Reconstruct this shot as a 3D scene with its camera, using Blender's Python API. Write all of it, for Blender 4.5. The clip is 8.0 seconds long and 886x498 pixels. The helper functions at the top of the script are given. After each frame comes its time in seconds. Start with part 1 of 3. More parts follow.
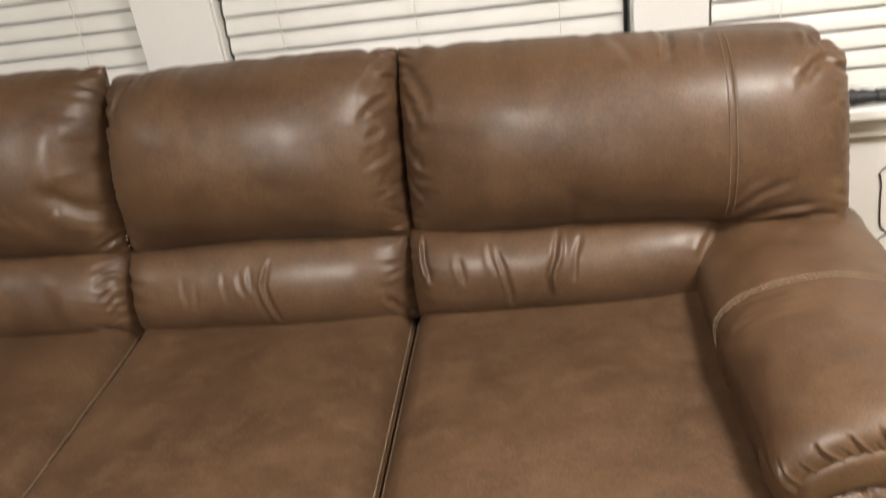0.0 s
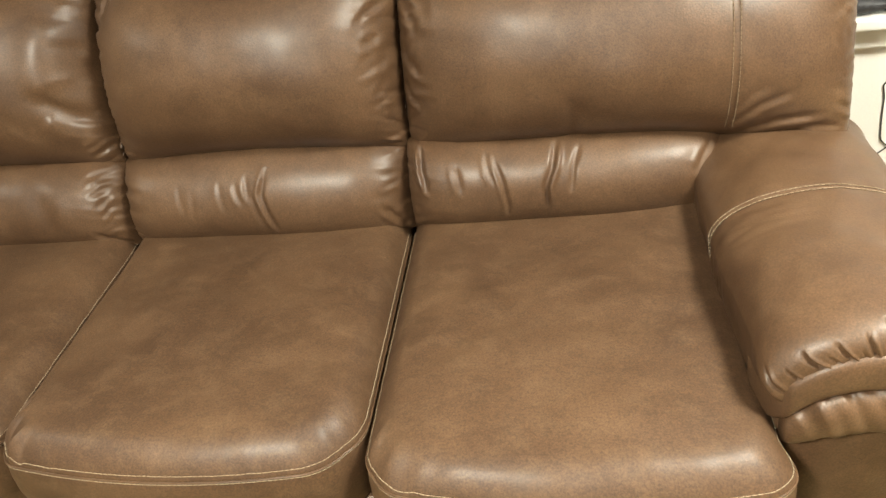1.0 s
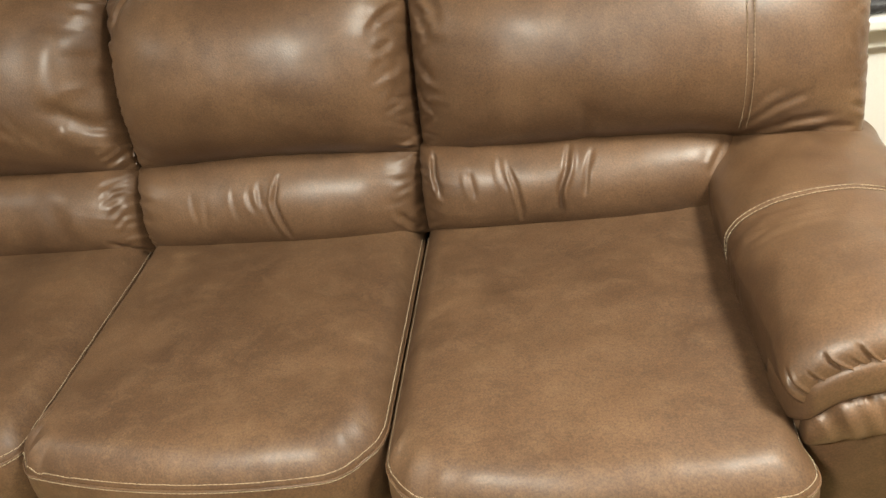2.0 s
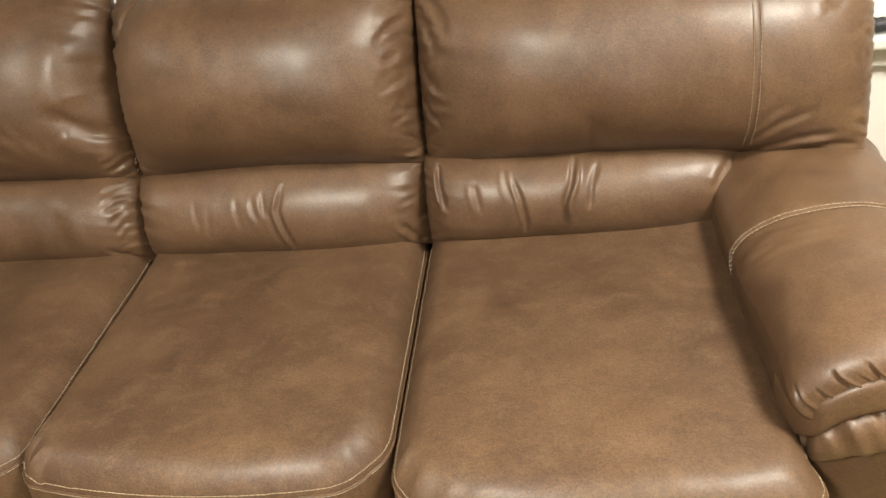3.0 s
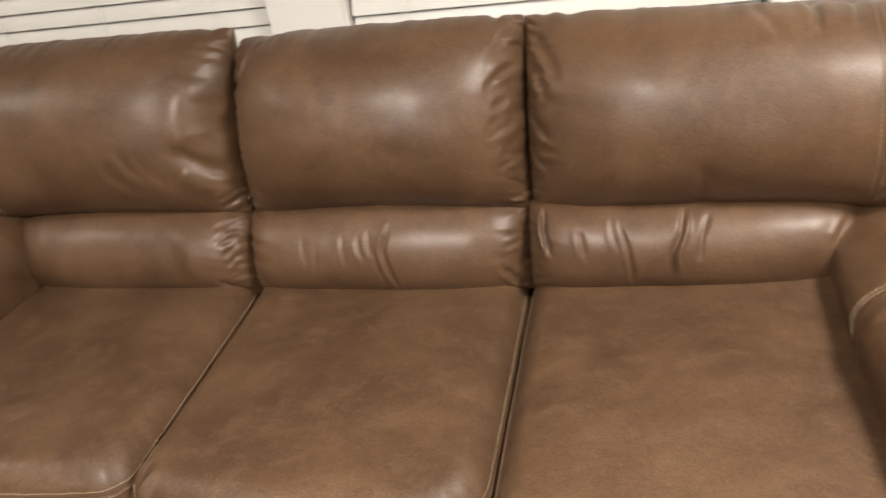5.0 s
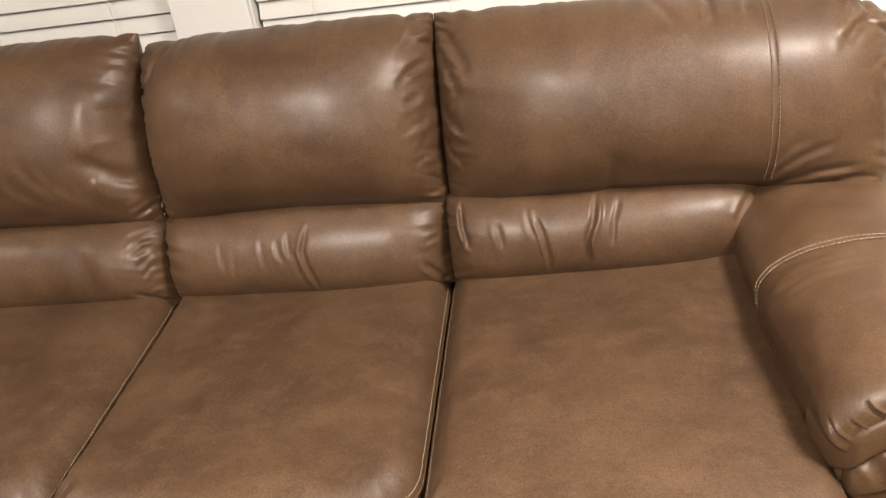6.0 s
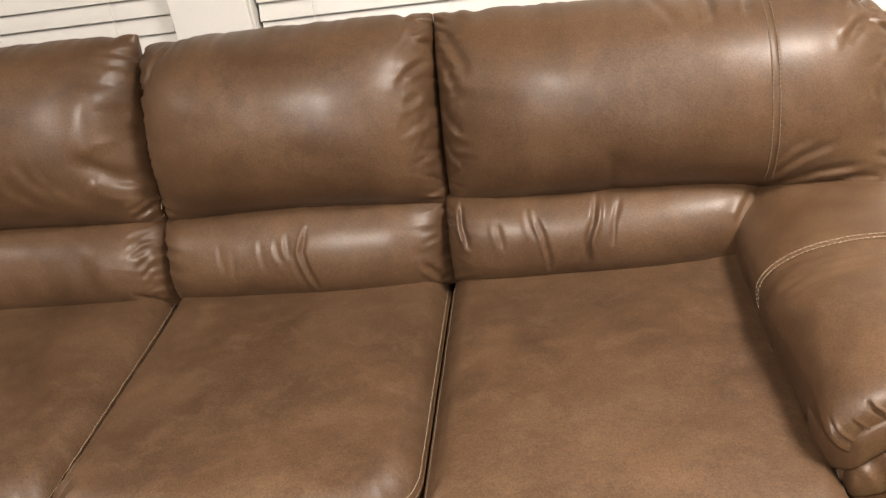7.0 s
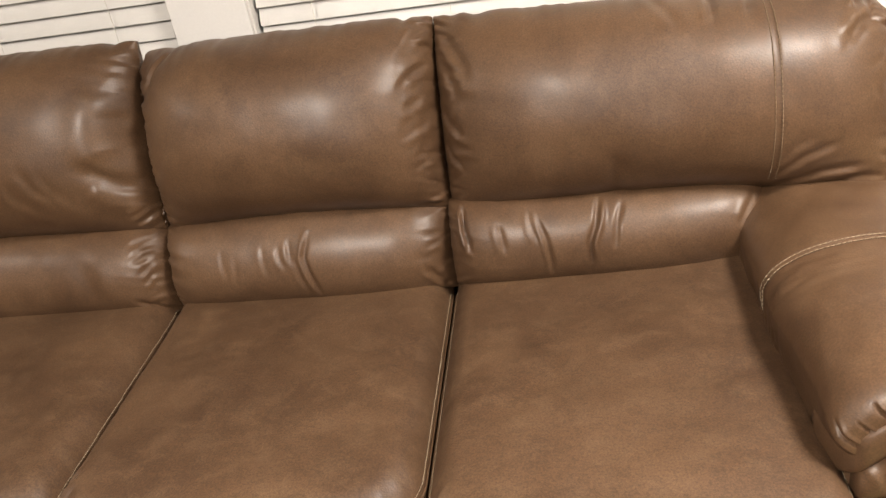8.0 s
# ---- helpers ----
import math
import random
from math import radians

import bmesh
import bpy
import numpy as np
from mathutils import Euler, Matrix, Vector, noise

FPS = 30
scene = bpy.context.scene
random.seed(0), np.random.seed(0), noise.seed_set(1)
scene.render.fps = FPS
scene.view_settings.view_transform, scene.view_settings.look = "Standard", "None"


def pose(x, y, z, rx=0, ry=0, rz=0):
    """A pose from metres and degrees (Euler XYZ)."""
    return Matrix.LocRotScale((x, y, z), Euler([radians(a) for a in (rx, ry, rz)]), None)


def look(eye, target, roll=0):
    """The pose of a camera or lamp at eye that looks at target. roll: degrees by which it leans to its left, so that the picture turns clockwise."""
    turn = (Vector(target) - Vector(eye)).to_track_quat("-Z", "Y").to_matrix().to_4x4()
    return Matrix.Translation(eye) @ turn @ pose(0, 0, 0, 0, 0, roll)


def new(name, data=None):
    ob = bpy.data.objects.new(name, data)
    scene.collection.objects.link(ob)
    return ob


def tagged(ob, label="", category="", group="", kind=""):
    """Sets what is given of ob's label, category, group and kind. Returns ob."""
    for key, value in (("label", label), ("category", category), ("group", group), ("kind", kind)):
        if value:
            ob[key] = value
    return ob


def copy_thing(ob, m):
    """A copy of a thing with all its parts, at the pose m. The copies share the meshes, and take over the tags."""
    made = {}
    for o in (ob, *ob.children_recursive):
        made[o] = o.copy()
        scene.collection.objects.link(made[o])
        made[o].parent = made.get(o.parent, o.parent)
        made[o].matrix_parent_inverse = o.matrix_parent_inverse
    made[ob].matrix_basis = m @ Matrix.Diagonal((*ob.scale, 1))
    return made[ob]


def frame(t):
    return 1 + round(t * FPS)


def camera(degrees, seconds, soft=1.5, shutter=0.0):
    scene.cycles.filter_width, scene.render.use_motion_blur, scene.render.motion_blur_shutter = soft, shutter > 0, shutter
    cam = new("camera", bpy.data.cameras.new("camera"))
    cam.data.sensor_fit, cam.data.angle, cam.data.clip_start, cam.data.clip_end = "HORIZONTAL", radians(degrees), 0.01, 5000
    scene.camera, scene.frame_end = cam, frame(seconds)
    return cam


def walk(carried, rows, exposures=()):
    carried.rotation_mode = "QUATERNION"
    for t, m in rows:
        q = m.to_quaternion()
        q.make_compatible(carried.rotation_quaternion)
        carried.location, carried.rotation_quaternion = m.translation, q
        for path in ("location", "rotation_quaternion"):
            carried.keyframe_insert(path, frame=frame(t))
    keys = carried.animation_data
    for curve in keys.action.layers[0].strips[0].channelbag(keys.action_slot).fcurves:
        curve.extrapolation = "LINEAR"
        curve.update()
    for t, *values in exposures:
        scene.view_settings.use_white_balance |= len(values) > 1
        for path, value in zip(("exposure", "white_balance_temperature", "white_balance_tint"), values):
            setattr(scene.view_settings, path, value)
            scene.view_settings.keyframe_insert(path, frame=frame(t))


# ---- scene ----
cam = camera(57.4, 8.0, shutter=0.4)
PATH = [
    (0, (0.625, -1.297, 1.289), (0.283, 0.456, 0.389), -8.59),
    (0.1, (0.625, -1.298, 1.285), (0.286, 0.427, 0.331), -8.44),
    (0.2, (0.625, -1.298, 1.285), (0.289, 0.401, 0.284), -8.34),
    (0.3, (0.625, -1.298, 1.285), (0.288, 0.384, 0.257), -8.56),
    (0.5, (0.625, -1.298, 1.283), (0.285, 0.367, 0.229), -8.51),
    (1, (0.626, -1.301, 1.281), (0.280, 0.346, 0.200), -8.60),
    (1.5, (0.626, -1.302, 1.282), (0.273, 0.345, 0.203), -9.27),
    (1.7, (0.620, -1.302, 1.283), (0.260, 0.344, 0.206), -9.50),
    (2.8, (0.583, -1.302, 1.293), (0.268, 0.366, 0.235), -8.57),
    (3, (0.577, -1.302, 1.294), (0.255, 0.364, 0.235), -8.07),
    (3.2, (0.553, -1.305, 1.301), (0.208, 0.356, 0.242), -7.87),
    (3.4, (0.530, -1.308, 1.308), (-0.004, 0.319, 0.273), -9.05),
    (3.5, (0.518, -1.309, 1.311), (-0.109, 0.292, 0.289), -9.43),
    (3.6, (0.505, -1.311, 1.314), (-0.188, 0.268, 0.301), -9.27),
    (3.8, (0.479, -1.315, 1.320), (-0.343, 0.219, 0.335), -8.96),
    (4, (0.453, -1.319, 1.326), (-0.435, 0.198, 0.373), -7.57),
    (4.2, (0.463, -1.314, 1.324), (-0.468, 0.193, 0.394), -6.72),
    (4.5, (0.478, -1.305, 1.320), (-0.378, 0.248, 0.396), -7.02),
    (4.7, (0.495, -1.300, 1.317), (-0.215, 0.318, 0.381), -7.61),
    (4.8, (0.503, -1.298, 1.315), (-0.131, 0.345, 0.367), -7.95),
    (5, (0.555, -1.295, 1.311), (0.014, 0.386, 0.348), -9.33),
    (5.2, (0.556, -1.298, 1.308), (0.108, 0.396, 0.340), -9.35),
    (6.3, (0.558, -1.321, 1.288), (0.220, 0.377, 0.343), -9.05),
    (6.5, (0.560, -1.321, 1.285), (0.219, 0.379, 0.344), -9.04),
    (7, (0.560, -1.317, 1.286), (0.215, 0.380, 0.346), -9.20),
    (7.5, (0.560, -1.312, 1.286), (0.214, 0.386, 0.352), -9.50),
    (8, (0.565, -1.310, 1.285), (0.208, 0.387, 0.352), -9.92),
]
EXPOSURES = ((0, -0.50, 6500, 11), (0.3, -0.02, 6500, 10), (0.6, 0.15, 6550, 7), (1.0, 0.14, 6700, 2), (2.8, 0.06, 6650, 5), (3.3, 0.10, 6650, 6), (4.0, 0.0, 6450, 9), (4.6, -0.20, 6500, 10), (5.2, -0.20, 6700, 13), (6.3, -0.18, 6750, 14), (8, -0.18, 6750, 14))
walk(cam, [(t, look(eye, target, roll)) for t, eye, target, roll in PATH], EXPOSURES)


# ---- light ----
world = bpy.data.worlds.new("evening_sky")
scene.world = world
world.use_nodes = True
wn = world.node_tree
sky = wn.nodes.new("ShaderNodeTexSky")
sky.sky_type, sky.sun_disc, sky.sun_elevation, sky.sun_rotation = "NISHITA", False, radians(12), radians(200)
wn.links.new(sky.outputs["Color"], wn.nodes["Background"].inputs["Color"])
wn.nodes["Background"].inputs["Strength"].default_value = 0.06


def area_lamp(name, x, y, z, size, watts, colour):
    data = bpy.data.lights.new(name, "AREA")
    data.shape, data.size, data.energy, data.color = "DISK", size, watts, colour
    ob = new(name, data)
    ob.matrix_world = pose(x, y, z)
    return ob


LAMPS = ((-0.16, -2.15), (1.72, -0.95), (-2.45, -1.10))
area_lamp("ceiling_bulb", *LAMPS[0], 2.28, 0.40, 150, (1.0, 0.945, 0.86))
area_lamp("ceiling_bulb", *LAMPS[1], 2.28, 0.60, 128, (1.0, 0.945, 0.86))
# added fill, no known fixture here: brightens the door and the carpet behind
area_lamp("ceiling_bulb", *LAMPS[2], 2.28, 0.60, 33, (1.0, 0.93, 0.84))
# added soft frontal fill behind the camera, set in an invented wall opening
REAR_FILL_OPENING = (1.0, 2.3, 0.95, 2.10)
data = bpy.data.lights.new("rear_fill", "AREA")
data.shape, data.size, data.size_y, data.energy, data.color = "RECTANGLE", 1.25, 1.1, 6, (1.0, 0.96, 0.93)
new("rear_fill", data).matrix_world = pose(1.65, -4.19, 1.525, 90, 0, 0)


# ---- materials ----
def material(name):
    mat = bpy.data.materials.new(name)
    mat.use_nodes = True
    return mat, mat.node_tree, mat.node_tree.nodes["Principled BSDF"]


def add_noise(tree, scale, detail=4.0, rough=0.55, vec=None, distort=0.0):
    node = tree.nodes.new("ShaderNodeTexNoise")
    node.inputs["Scale"].default_value = scale
    node.inputs["Detail"].default_value = detail
    node.inputs["Roughness"].default_value = rough
    node.inputs["Distortion"].default_value = distort
    if vec:
        tree.links.new(vec, node.inputs["Vector"])
    return node.outputs["Fac"]


def ramp(tree, fac, stops):
    node = tree.nodes.new("ShaderNodeValToRGB")
    els = node.color_ramp.elements
    while len(els) < len(stops):
        els.new(0.5)
    for el, (p, c) in zip(els, stops):
        el.position, el.color = p, (*c, 1)
    tree.links.new(fac, node.inputs["Fac"])
    return node.outputs["Color"]


def grey(tree, fac, lo, hi, p0=0.3, p1=0.7):
    return ramp(tree, fac, [(p0, (lo,) * 3), (p1, (hi,) * 3)])


def mix(tree, fac, a, b, mode="MIX"):
    node = tree.nodes.new("ShaderNodeMix")
    node.data_type, node.blend_type = "RGBA", mode
    for sock, v in ((node.inputs["Factor"], fac), (node.inputs["A"], a), (node.inputs["B"], b)):
        if hasattr(v, "is_output"):
            tree.links.new(v, sock)
        else:
            sock.default_value = v if isinstance(v, float) else (*v, 1)
    return node.outputs["Result"]


def bump(tree, shader, height, strength, distance, before=None):
    node = tree.nodes.new("ShaderNodeBump")
    node.inputs["Strength"].default_value = strength
    node.inputs["Distance"].default_value = distance
    tree.links.new(height, node.inputs["Height"])
    if before:
        tree.links.new(before, node.inputs["Normal"])
    if shader:
        tree.links.new(node.outputs["Normal"], shader.inputs["Normal"])
    return node.outputs["Normal"]


def place(tree):
    return tree.nodes.new("ShaderNodeTexCoord").outputs["Object"]


def leather_material(name, rough_lo, rough_hi, gloss, mottle, tone=1.0, streak=(1.0, 1.0, 1.0)):
    """Distressed brown leather: soft clouds, rubbed pale patches, fine specks and a pebbled grain."""
    mat, tr, sh = material(name)
    at = place(tr)
    stretch = tr.nodes.new("ShaderNodeMapping")
    stretch.inputs["Scale"].default_value = streak
    tr.links.new(at, stretch.inputs["Vector"])
    along = stretch.outputs["Vector"]
    cloud = add_noise(tr, 5.5, 5, 0.60, at, 0.4)
    blotch = add_noise(tr, 24.0, 7, 0.72, along, 0.7)
    rub = add_noise(tr, 75.0, 6, 0.75, along, 0.4)
    speck = add_noise(tr, 330.0, 3, 0.7, at)
    col = ramp(tr, cloud, [(0.32, (0.058, 0.0292, 0.0140)), (0.50, (0.080, 0.0422, 0.0208)), (0.68, (0.105, 0.0575, 0.0292))])
    light = ramp(tr, blotch, [(0.47, (0, 0, 0)), (0.74, (mottle,) * 3)])
    col = mix(tr, light, col, (0.162, 0.101, 0.056))
    col = mix(tr, 1.0, col, grey(tr, rub, 1 - 0.4 * mottle, 1 + 0.3 * mottle, 0.34, 0.68), "MULTIPLY")
    col = mix(tr, 1.0, col, grey(tr, speck, 0.70 * tone, 1.22 * tone, 0.34, 0.66), "MULTIPLY")
    tr.links.new(col, sh.inputs["Base Color"])
    tr.links.new(grey(tr, rub, rough_lo, rough_hi, 0.3, 0.7), sh.inputs["Roughness"])
    sh.inputs["Specular IOR Level"].default_value = 0.30
    sh.inputs["Coat Weight"].default_value = gloss
    sh.inputs["Coat Roughness"].default_value = 0.35
    grain = tr.nodes.new("ShaderNodeTexVoronoi")
    grain.feature = "SMOOTH_F1"
    grain.inputs["Scale"].default_value = 360
    tr.links.new(at, grain.inputs["Vector"])
    n1 = bump(tr, None, grain.outputs["Distance"], 0.28, 0.0012)
    bump(tr, sh, add_noise(tr, 38, 5, 0.6, at), 0.05, 0.003, n1)
    return mat


def plain_material(name, colour, rough, vary=0.06, scale=6.0, relief=0.15, metal=0.0, fine=220.0):
    mat, tr, sh = material(name)
    at = place(tr)
    tone = grey(tr, add_noise(tr, scale, 5, 0.6, at), 1 - vary, 1 + vary * 0.5)
    grit = grey(tr, add_noise(tr, fine, 2, 0.6, at), 1 - vary * 0.5, 1 + vary * 0.3)
    tr.links.new(mix(tr, 1.0, mix(tr, 1.0, colour, tone, "MULTIPLY"), grit, "MULTIPLY"), sh.inputs["Base Color"])
    tr.links.new(grey(tr, add_noise(tr, scale * 3, 4, 0.6, at), rough - 0.07, rough + 0.07), sh.inputs["Roughness"])
    sh.inputs["Metallic"].default_value = metal
    if relief:
        bump(tr, sh, add_noise(tr, fine, 4, 0.6, at), relief, 0.002)
    return mat


LEATHER = leather_material("brown_leather", 0.50, 0.58, 0.34, 0.22)
SEAT_LEATHER = leather_material("worn_seat_leather", 0.54, 0.66, 0.20, 0.40, 0.90, (0.9, 1.2, 1.0))
THREAD = plain_material("tan_thread", (0.30, 0.235, 0.16), 0.7, 0.15, 60)
WING_THREAD = plain_material("brown_thread", (0.21, 0.150, 0.092), 0.7, 0.15, 60)
WALL = plain_material("wall_paint", (0.68, 0.66, 0.63), 0.65, 0.05, 2.0, 0.25)
TRIM = plain_material("white_trim_paint", (0.68, 0.67, 0.65), 0.38, 0.05, 3.0, 0.08)
DOOR_PAINT = plain_material("white_door_paint", (0.86, 0.85, 0.83), 0.42, 0.05, 3.0, 0.12, 0, 90)
SLAT = plain_material("white_slat", (0.59, 0.58, 0.555), 0.42, 0.05, 5.0, 0.06)
CORD = plain_material("white_cord", (0.62, 0.60, 0.55), 0.8, 0.1, 50)
# unseen walls and ceiling: colours kept dark so less light bounces on the sofa
LOW_BOUNCE_PAINT = plain_material("low_bounce_tan", (0.19, 0.155, 0.115), 0.7, 0.05, 2.0, 0.25)
CEILING = plain_material("low_bounce_ceiling", (0.46, 0.44, 0.41), 0.8, 0.04, 2.0, 0.3)
WIRE = plain_material("dark_wire", (0.035, 0.033, 0.032), 0.45, 0.1, 30)
BLACK_CLOTH = plain_material("black_cloth", (0.022, 0.022, 0.026), 0.55, 0.25, 40, 0.4)
BRASS = plain_material("aged_brass", (0.42, 0.30, 0.14), 0.38, 0.2, 30, 0.1, 1.0)
OAK = plain_material("oak_threshold", (0.42, 0.27, 0.10), 0.45, 0.2, 12, 0.15)
FOOT = plain_material("dark_foot", (0.03, 0.022, 0.016), 0.5, 0.1, 20)
# near black, to put the shade of the cushion gaps into the colour
DECK = plain_material("gap_shade_black", (0.02, 0.016, 0.013), 0.9, 0.1, 20)


def carpet_material():
    mat, tr, sh = material("golden_carpet")
    at = place(tr)
    base = ramp(tr, add_noise(tr, 7, 5, 0.65, at, 0.5), [(0.3, (0.215, 0.160, 0.070)), (0.7, (0.285, 0.220, 0.108))])
    tuft = grey(tr, add_noise(tr, 260, 3, 0.7, at), 0.80, 1.08, 0.35, 0.65)
    tr.links.new(mix(tr, 1.0, base, tuft, "MULTIPLY"), sh.inputs["Base Color"])
    sh.inputs["Roughness"].default_value = 0.95
    sh.inputs["Specular IOR Level"].default_value = 0.1
    bump(tr, sh, add_noise(tr, 300, 3, 0.7, at), 0.4, 0.004)
    return mat


CARPET = carpet_material()


def glass_material():
    mat, tr, sh = material("window_glass")
    sh.inputs["Transmission Weight"].default_value = 1.0
    sh.inputs["Roughness"].default_value = 0.02
    sh.inputs["IOR"].default_value = 1.45
    return mat


GLASS = glass_material()


def lamp_glass_material():
    mat, tr, sh = material("lit_opal_glass")
    sh.inputs["Base Color"].default_value = (0.85, 0.82, 0.75, 1)
    sh.inputs["Emission Color"].default_value = (1.0, 0.86, 0.66, 1)
    sh.inputs["Emission Strength"].default_value = 2.0
    return mat


OPAL = lamp_glass_material()


# ---- mesh helpers ----
def part(name, bm, mat, parent=None, label="", smooth=True):
    """Links a bmesh as one mesh object, under a thing or a part."""
    bmesh.ops.recalc_face_normals(bm, faces=bm.faces)
    me = bpy.data.meshes.new(name)
    bm.to_mesh(me)
    bm.free()
    me.materials.append(mat)
    if smooth:
        me.polygons.foreach_set("use_smooth", [True] * len(me.polygons))
    ob = new(name, me)
    ob.parent = parent
    if label:
        tagged(ob, label)
    return ob


def box(bm, x0, x1, y0, y1, z0, z1, bevel=0.0, segments=2):
    r = bmesh.ops.create_cube(bm, size=1)
    for v in r["verts"]:
        v.co = Vector(((x0 + x1) / 2 + v.co.x * (x1 - x0), (y0 + y1) / 2 + v.co.y * (y1 - y0), (z0 + z1) / 2 + v.co.z * (z1 - z0)))
    if bevel:
        edges = list({e for v in r["verts"] for e in v.link_edges})
        bmesh.ops.bevel(bm, geom=edges, offset=bevel, segments=segments, profile=0.5, affect="EDGES")


def box_part(name, dims, mat, parent=None, bevel=0.003, label="", segments=2):
    bm = bmesh.new()
    box(bm, *dims, bevel, segments)
    return part(name, bm, mat, parent, label, smooth=False)


def sheet(bm, nu, nv, fn, loop_v=False, caps=False):
    """A grid of quads from fn(u, v), u and v from 0 to 1; loop_v closes it in v, caps closes both ends."""
    rows = []
    for i in range(nu + 1):
        rows.append([bm.verts.new(fn(i / nu, j / nv)) for j in range(nv if loop_v else nv + 1)])
    n = len(rows[0])
    for a, b in zip(rows, rows[1:]):
        for j in range(n if loop_v else n - 1):
            k = (j + 1) % n
            bm.faces.new((a[j], a[k], b[k], b[j]))
    if caps:
        for row in (rows[0], rows[-1]):
            mid = bm.verts.new(sum((v.co for v in row), Vector()) / n)
            for j in range(n):
                bm.faces.new((row[j], row[(j + 1) % n], mid))
    return rows


def tube(bm, points, radius, sides=6):
    """A round cord along points."""
    pts = [Vector(p) for p in points]
    rings = []
    for i, p in enumerate(pts):
        d = (pts[min(i + 1, len(pts) - 1)] - pts[max(i - 1, 0)]).normalized()
        a = d.orthogonal().normalized()
        b = d.cross(a)
        rings.append([bm.verts.new(p + radius * (math.cos(k * math.tau / sides) * a + math.sin(k * math.tau / sides) * b)) for k in range(sides)])
    for r, s in zip(rings, rings[1:]):
        best = min(range(sides), key=lambda o: sum((r[k].co - s[(k + o) % sides].co).length for k in range(sides)))
        for k in range(sides):
            bm.faces.new((r[k], r[(k + 1) % sides], s[(k + 1 + best) % sides], s[(k + best) % sides]))
    for r in (rings[0], rings[-1]):
        bm.faces.new(r)


def dashes(bm, points, length=0.0065, gap=0.0012, radius=0.0007):
    """Thread stitches along a line of points."""
    pts = [Vector(p) for p in points]
    run = [0.0]
    for a, b in zip(pts, pts[1:]):
        run.append(run[-1] + (b - a).length)

    def spot(s):
        for i in range(len(pts) - 1):
            if run[i + 1] >= s:
                f = (s - run[i]) / max(run[i + 1] - run[i], 1e-9)
                return pts[i].lerp(pts[i + 1], f)
        return pts[-1]

    s = 0.0
    while s + length < run[-1]:
        a, b = spot(s), spot(s + length)
        d = (b - a).normalized()
        up = Vector((0, 0, 1)) if abs(d.z) < 0.9 else Vector((0, 1, 0))
        w = d.cross(up).normalized() * radius
        h = d.cross(w).normalized() * radius
        lo = [bm.verts.new(a + q) for q in (w, h, -w, -h)]
        hi = [bm.verts.new(b + q) for q in (w, h, -w, -h)]
        for k in range(4):
            bm.faces.new((lo[k], lo[(k + 1) % 4], hi[(k + 1) % 4], hi[k]))
        bm.faces.new(lo)
        bm.faces.new(hi)
        s += length + gap


def thing(name, label, category, at=(0, 0, 0), group="", kind=""):
    ob = new(name)
    ob.empty_display_size = 0.1
    ob.location = at
    return tagged(ob, label, category, group, kind)


def spow(x, p):
    return math.copysign(abs(x) ** p, x)


def lump(x, y, z, scale):
    return noise.noise(Vector((x, y, z)) * scale)


def crease(x, z, x0, z0, angle, length, width, depth):
    """A fold in upholstery round (x0, z0): a groove with a raised lip, running at angle degrees from upright."""
    a = radians(angle)
    dx, dz = x - x0, z - z0
    along = dx * math.sin(a) + dz * math.cos(a)
    across = dx * math.cos(a) - dz * math.sin(a)
    if abs(along) > 3 * length or abs(across) > 5 * width:
        return 0.0
    fade = math.exp(-(along / length) ** 2)
    return depth * fade * (0.75 * math.exp(-((across - 1.7 * width) / width) ** 2) - math.exp(-(across / width) ** 2))


def fold_line(x, z, points, width, depth, lip=0.6):
    """A fold along a bent line: a groove (or a ridge where depth is negative) with a lip on the right of its direction."""
    best, sign, end = 9.0, 1.0, 1.0
    for i, ((ax, az), (bx, bz)) in enumerate(zip(points, points[1:])):
        ex, ez = bx - ax, bz - az
        n2 = ex * ex + ez * ez
        f = ((x - ax) * ex + (z - az) * ez) / n2
        f = max(0.0, min(1.0, f))
        d = math.hypot(x - ax - f * ex, z - az - f * ez)
        if d < best:
            best = d
            sign = 1.0 if (x - ax) * ez - (z - az) * ex > 0 else -1.0
            along = (i + f) / (len(points) - 1)
            end = min(1.0, 0.25 + 5 * min(along, 1 - along))
    if best > 5 * width:
        return 0.0
    side = best * sign
    return depth * end * (lip * math.exp(-((side - 1.8 * width) / width) ** 2) - math.exp(-(side / width) ** 2))


# ---- the room ----
WALL_Y = 0.42          # room face of the window wall
DOOR_Y = 0.77          # room face of the door wall
JOG_X = -1.30          # where the wall steps back to the door
LEFT_X, RIGHT_X, REAR_Y, TOP = -3.45, 2.60, -4.2, 2.45
SILL_Z, HEAD_Z = 0.675, 2.05
WINDOWS = ((-1.185, -0.318), (-0.130, 0.748), (0.903, 1.785))


def structure(ob, label, category):
    return tagged(ob, label, category, kind="structure")


structure(box_part("floor", (LEFT_X - 0.1, RIGHT_X + 0.1, REAR_Y - 0.1, 1.0, -0.12, 0.0), CARPET, bevel=0), "golden beige cut-pile carpet", "floor")
# ceiling, west, east and south walls stay out of view and hold down the fill
structure(box_part("ceiling", (LEFT_X - 0.1, RIGHT_X + 0.1, REAR_Y - 0.1, 1.0, TOP, TOP + 0.1), CEILING, bevel=0), "unseen ceiling, darkened to cut bounced light", "ceiling")
structure(box_part("wall_west", (LEFT_X - 0.1, LEFT_X, REAR_Y, 0.95, 0, TOP), LOW_BOUNCE_PAINT, bevel=0), "unseen wall in tan, darkened to cut bounced light", "wall")
